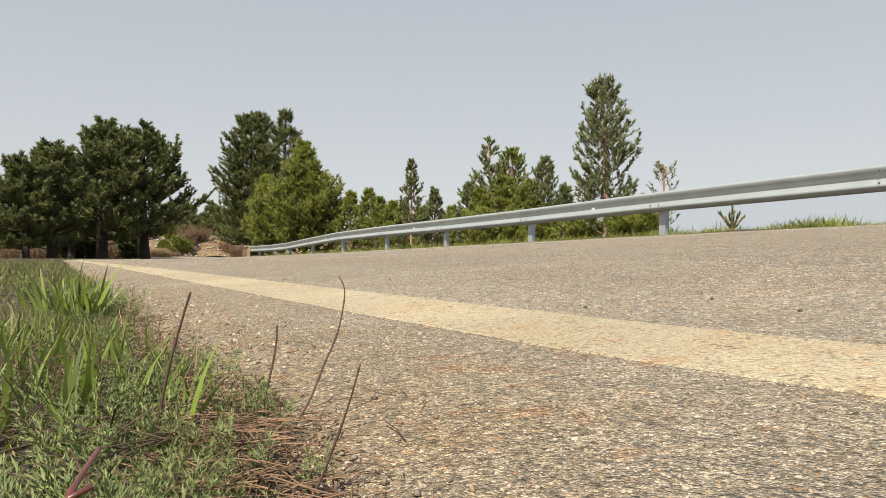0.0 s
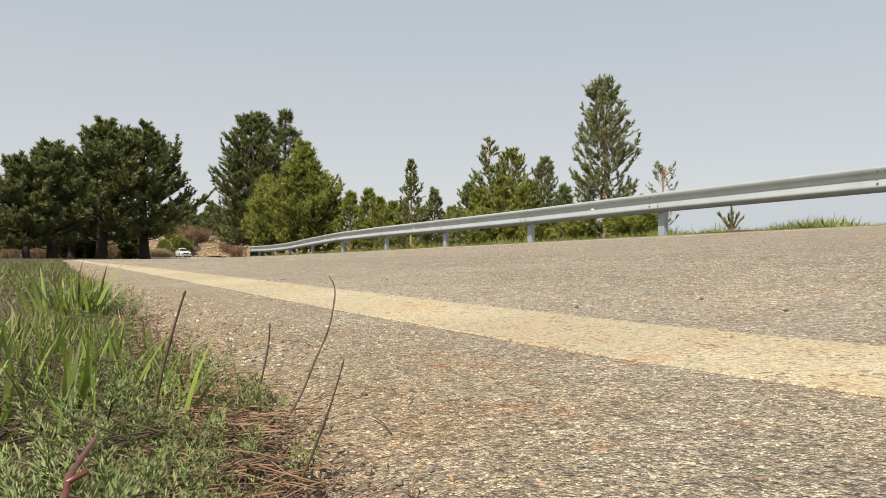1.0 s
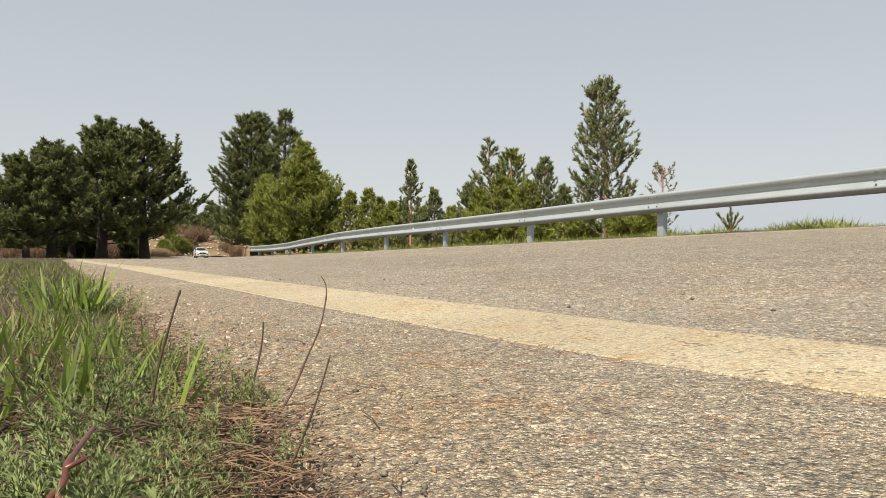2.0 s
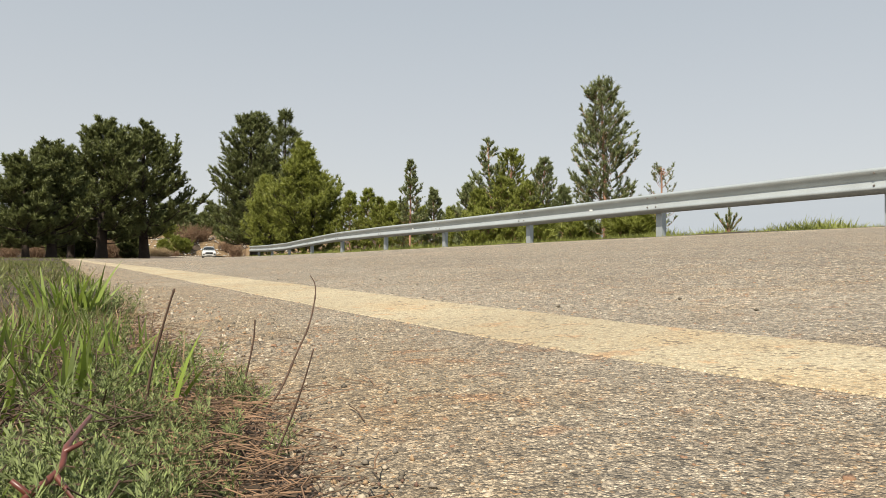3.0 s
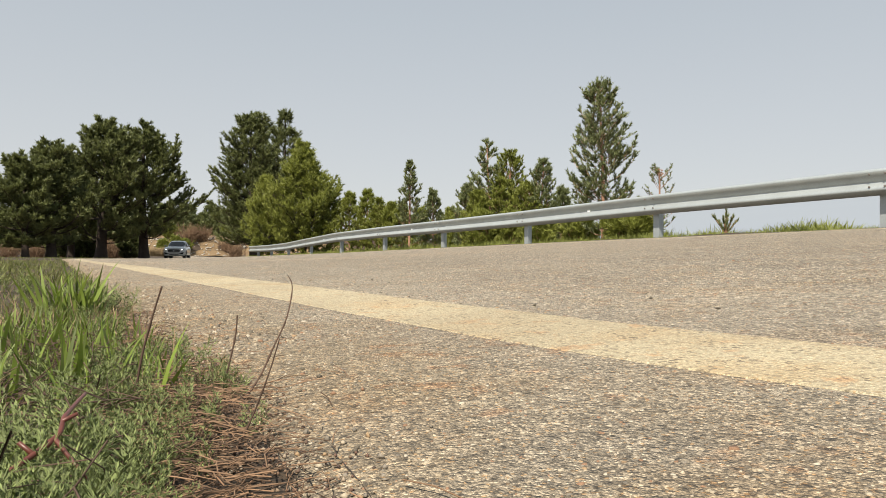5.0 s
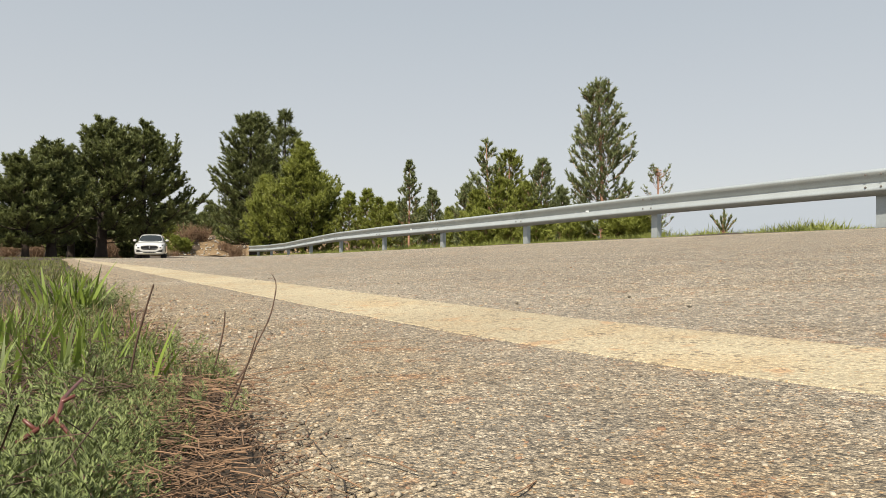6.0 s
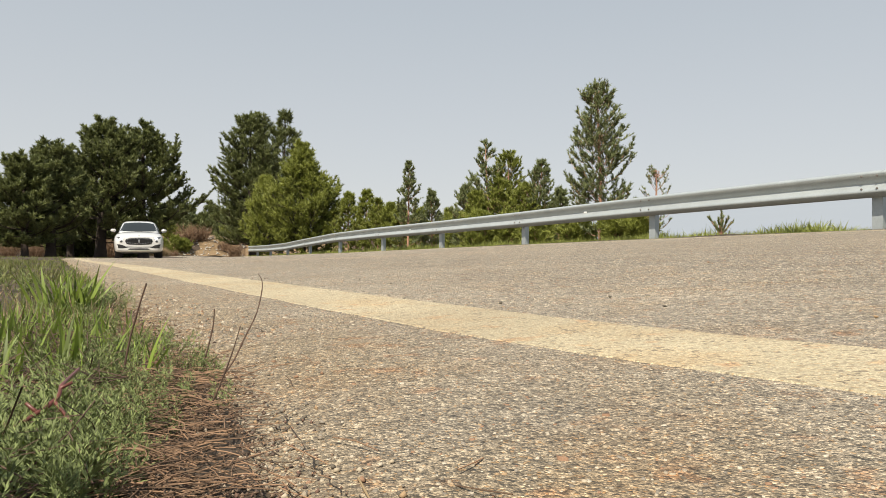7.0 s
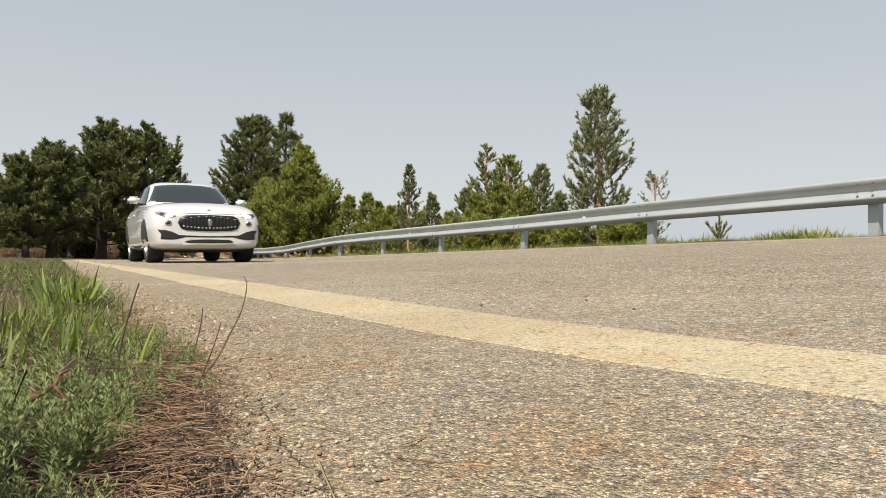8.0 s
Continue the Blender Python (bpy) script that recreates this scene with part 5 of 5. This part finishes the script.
def build_car():
    car = tagged(new("car"), "white sport utility car driving along the road", "car")
    body_me = smooth_mesh("body", *body_mesh(), 2, CAR_PAINT)
    cabin_me = smooth_mesh("cabin", *cabin_mesh(), 2, CAR_PAINT)
    body = part("body", body_me, car)
    cabin = part("cabin", cabin_me, car)
    shell = BVHTree.FromPolygons([v.co for v in body_me.vertices], [tuple(p.vertices) for p in body_me.polygons])
    top = BVHTree.FromPolygons([v.co for v in cabin_me.vertices], [tuple(p.vertices) for p in cabin_me.polygons])
    # glass
    part("windscreen", panel("windscreen", dense([(-0.78, 1.165), (-0.4, 1.16), (0, 1.155), (0.4, 1.16), (0.78, 1.165), (0.73, 1.25), (0.66, 1.40), (0.60, 1.53), (0.3, 1.565), (0, 1.575), (-0.3, 1.565), (-0.60, 1.53), (-0.66, 1.40), (-0.73, 1.25)]), top, "front", GLASS, 0.014, 12), cabin, "dark windscreen")
    side_front = dense([(1.10, 1.12), (1.62, 1.12), (2.18, 1.13), (2.18, 1.56), (1.85, 1.555), (1.55, 1.47), (1.25, 1.27)])
    side_rear = dense([(2.26, 1.13), (2.75, 1.14), (3.10, 1.16), (3.38, 1.22), (3.15, 1.40), (2.80, 1.52), (2.26, 1.56)])
    for side in ("left", "right"):
        part("side_window", panel("side_window", side_front, top, side, GLASS, 0.010, 8), cabin, "dark side window")
        part("side_window", panel("side_window", side_rear, top, side, GLASS, 0.010, 8), cabin, "dark side window")
    part("rear_window", panel("rear_window", [(-0.55, 1.22), (0.55, 1.22), (0.46, 1.52), (-0.46, 1.52)], top, "back", GLASS, 0.010, 8), cabin, "dark rear window")
    # face
    grille = part("grille", panel("grille", dense([(-0.53, 0.70), (-0.49, 0.785), (-0.40, 0.825), (0, 0.838), (0.40, 0.825), (0.49, 0.785), (0.53, 0.70), (0.48, 0.60), (0.38, 0.565), (0, 0.550), (-0.38, 0.565), (-0.48, 0.60)]), shell, "front", GRILLE_BLACK, 0.010, 6), body, "black oval grille")
    for k in range(-7, 8):
        x = k * 0.062
        z0, z1 = 0.592 + 0.0006 * k * k, 0.818 - 0.0010 * k * k
        part("slat", panel("slat", [(x - 0.006, z0), (x + 0.006, z0), (x + 0.006, z1), (x - 0.006, z1)], shell, "front", BLACK, 0.030, 3), grille)
    for k in range(-7, 8):
        x = k * 0.062
        part("chrome_stud", panel("chrome_stud", oval(x, 0.608 + 0.0006 * k * k, 0.014, 0.014, 10), shell, "front", CHROME, 0.034, 2), grille, "chrome stud")
        if k % 2:
            part("chrome_stud", panel("chrome_stud", oval(x, 0.812 - 0.0010 * k * k, 0.026, 0.007, 10), shell, "front", CHROME, 0.034, 2), grille, "chrome stud")
    part("badge", panel("badge", oval(0, 0.70, 0.034, 0.068, 14), shell, "front", RIM, 0.038, 2), grille, "chrome badge")
    part("badge", panel("badge", oval(0, 0.925, 0.026, 0.016, 12), shell, "front", CHROME, 0.006, 2), body, "small bonnet badge")
    part("bonnet_seam", panel("bonnet_seam", dense([(-0.56, 0.868), (-0.3, 0.862), (0, 0.860), (0.3, 0.862), (0.56, 0.868), (0.56, 0.862), (0.3, 0.856), (0, 0.854), (-0.3, 0.856), (-0.56, 0.862)]), shell, "front", BLACK, 0.002, 2), body, "bonnet shut line")
    for s in (-1, 1):
        lamp = part("headlight", panel("headlight", dense([(s * 0.56, 0.800), (s * 0.66, 0.785), (s * 0.76, 0.795), (s * 0.855, 0.845), (s * 0.865, 0.885), (s * 0.78, 0.880), (s * 0.66, 0.848)]), shell, "front", LAMP_GLASS, 0.006, 4), body, "clear swept-back headlamp")
        part("lit_lens", panel("lit_lens", oval(s * 0.665, 0.816, 0.062, 0.028, 16), shell, "front", LAMP_LIT, 0.012, 3), lamp, "lit white lens")
        part("lamp_eye", panel("lamp_eye", oval(s * 0.775, 0.843, 0.034, 0.024, 14), shell, "front", BLACK, 0.010, 2), lamp)
        part("lamp_brow", panel("lamp_brow", dense([(s * 0.56, 0.812), (s * 0.66, 0.858), (s * 0.78, 0.890), (s * 0.86, 0.892), (s * 0.78, 0.883), (s * 0.66, 0.850)]), shell, "front", RIM, 0.009, 2), lamp, "silver upper lamp edge")
        fog = part("fog_light", panel("fog_light", oval(s * 0.68, 0.690, 0.055, 0.047, 16), shell, "front", CHROME, 0.008, 2), body, "round chrome-ringed fog lamp")
        part("lens", panel("lens", oval(s * 0.68, 0.690, 0.037, 0.031, 14), shell, "front", BLACK, 0.014, 2), fog)
        part("side_intake", panel("side_intake", dense([(s * 0.40, 0.452), (s * 0.50, 0.425), (s * 0.62, 0.405), (s * 0.80, 0.410), (s * 0.795, 0.50), (s * 0.850, 0.575), (s * 0.74, 0.570), (s * 0.62, 0.540), (s * 0.52, 0.490)]), shell, "front", BLACK, 0.006, 4), body, "black air intake")
        # mirrors
        bm = bmesh.new()
        bmesh.ops.create_cube(bm, size=1)
        for v in bm.verts:
            v.co.x *= 0.215
            v.co.y *= 0.14 if v.co.x * s < 0 else 0.10
            v.co.z *= 0.155 if v.co.x * s < 0 else 0.125
        bmesh.ops.bevel(bm, geom=bm.edges, offset=0.035, segments=4, affect="EDGES")
        mirror = part("mirror", bm, cabin, "white door mirror", CAR_PAINT, Matrix.Translation((s * 1.03, 1.12, 1.20)))
        for p in mirror.data.polygons:
            p.use_smooth = True
        box_part("mirror_arm", (0.16, 0.05, 0.03), (s * 0.92, 1.14, 1.13), BLACK, cabin)
        box_part("mirror_glass", (0.20, 0.006, 0.12), (s * 1.03, 1.196, 1.20), GLASS, cabin, "", 0.002)
        side = "right" if s < 0 else "left"
        # arches, sill, handles
        for y in (0.0, 3.0):
            arch = [(y + 0.415 * math.cos(radians(a)), 0.380 + 0.415 * math.sin(radians(a))) for a in range(-20, 201, 15)]
            part("wheel_arch", panel("wheel_arch", arch, shell, side, BLACK, 0.003, 3), body, "dark wheel arch")
        part("sill", panel("sill", [(0.5, 0.25), (2.5, 0.25), (2.5, 0.32), (0.5, 0.32)], shell, side, BLACK, 0.006, 2), body, "black sill strip")
        for y in (1.85, 2.75):
            part("door_handle", panel("door_handle", oval(y, 0.93, 0.10, 0.016, 12), shell, side, CAR_PAINT, 0.020, 2), body)
        for y in (0.95, 2.05, 2.85):
            part("door_seam", panel("door_seam", [(y, 0.35), (y + 0.008, 0.35), (y + 0.008, 1.0), (y, 1.0)], shell, side, BLACK, 0.002, 2), body)
        part("tail_light", panel("tail_light", oval(s * 0.62, 0.95, 0.15, 0.05, 14), shell, "back", plain("tail_red", (0.3, 0.01, 0.01), 0.2), 0.006, 2), body, "red tail lamp")
    part("lower_intake", panel("lower_intake", [(-0.42, 0.365), (-0.34, 0.405), (0, 0.412), (0.34, 0.405), (0.42, 0.365), (0.36, 0.35), (0, 0.345), (-0.36, 0.35)], shell, "front", BLACK, 0.006, 3), body, "black lower air intake")
    part("bumper_strip", panel("bumper_strip", dense([(-0.60, 0.485), (-0.3, 0.472), (0, 0.468), (0.3, 0.472), (0.60, 0.485), (0.44, 0.455), (0.3, 0.450), (0, 0.446), (-0.3, 0.450), (-0.44, 0.455)]), shell, "front", BLACK, 0.005, 2), body)
    part("number_plate", panel("number_plate", dense([(-0.44, 0.295), (0, 0.285), (0.44, 0.295), (0.44, 0.335), (0, 0.328), (-0.44, 0.335)]), shell, "front", PLATE, 0.010, 2), body, "wide pale strip under the bumper")
    box_part("underbody", (1.45, 3.9, 0.10), (0, 1.5, 0.245), BLACK, car, "black underbody", 0.03)
    tyre, rim = tyre_mesh(), rim_mesh()
    for y in (0.0, 3.0):
        for s in (-1, 1):
            wheel = new("wheel")
            wheel.parent = car
            wheel.matrix_basis = pose(s * 0.795, y, 0.373, 0, 0, 0 if s < 0 else 180)
            part("tyre", tyre, wheel)
            part("rim", rim, wheel, "silver alloy rim")
            WHEELS.append((wheel, s, y))
    return car


car = build_car()


# ---- what moves ----
CAR_WAY = [(0.0, 15.9, 155.0), (0.5, 18.9, 147.0), (1.0, 20.2, 137.6), (1.5, 20.4, 128.0), (2.0, 20.2, 120.0), (2.5, 19.7, 113.0), (3.0, 18.8, 105.8), (3.5, 17.2, 97.0), (4.0, 14.8, 88.2), (4.5, 12.2, 79.2), (5.0, 9.55, 70.2),
           (5.4, 7.75, 63.0), (5.8, 6.15, 55.8), (6.0, 5.52, 52.2), (6.5, 4.14, 43.0), (7.0, 3.12, 33.4), (7.3, 2.80, 28.2), (7.5, 2.62, 24.4), (7.8, 2.42, 18.0), (8.0, 2.36, 13.95)]


def motions():
    rows = []
    for k, (t, x, y) in enumerate(CAR_WAY):
        x0, y0 = CAR_WAY[max(k - 1, 0)][1:]
        x1, y1 = CAR_WAY[min(k + 1, len(CAR_WAY) - 1)][1:]
        heading = math.degrees(math.atan2(x1 - x0, -(y1 - y0)))
        if t == 8.0:
            heading += 1.5
        bank = math.degrees(math.atan((road_z(x + 0.8, y) - road_z(x - 0.8, y)) / 1.6))
        rows.append((t, pose(x, y, float(road_z(x, y)) + 0.004, 0, -bank, heading)))
    walk(car, rows)
    # the wheels roll
    for wheel, s, y in WHEELS:
        turned, spins = 0.0, []
        for k in range(0, 241):
            spins.append((k / FPS, Matrix.Translation((s * 0.795, y, 0.373)) @ Matrix.Rotation(radians(turned), 4, "X") @ Matrix.Rotation(0 if s < 0 else math.pi, 4, "Z")))
            turned += 86.0
        walk(wheel, spins)


motions()
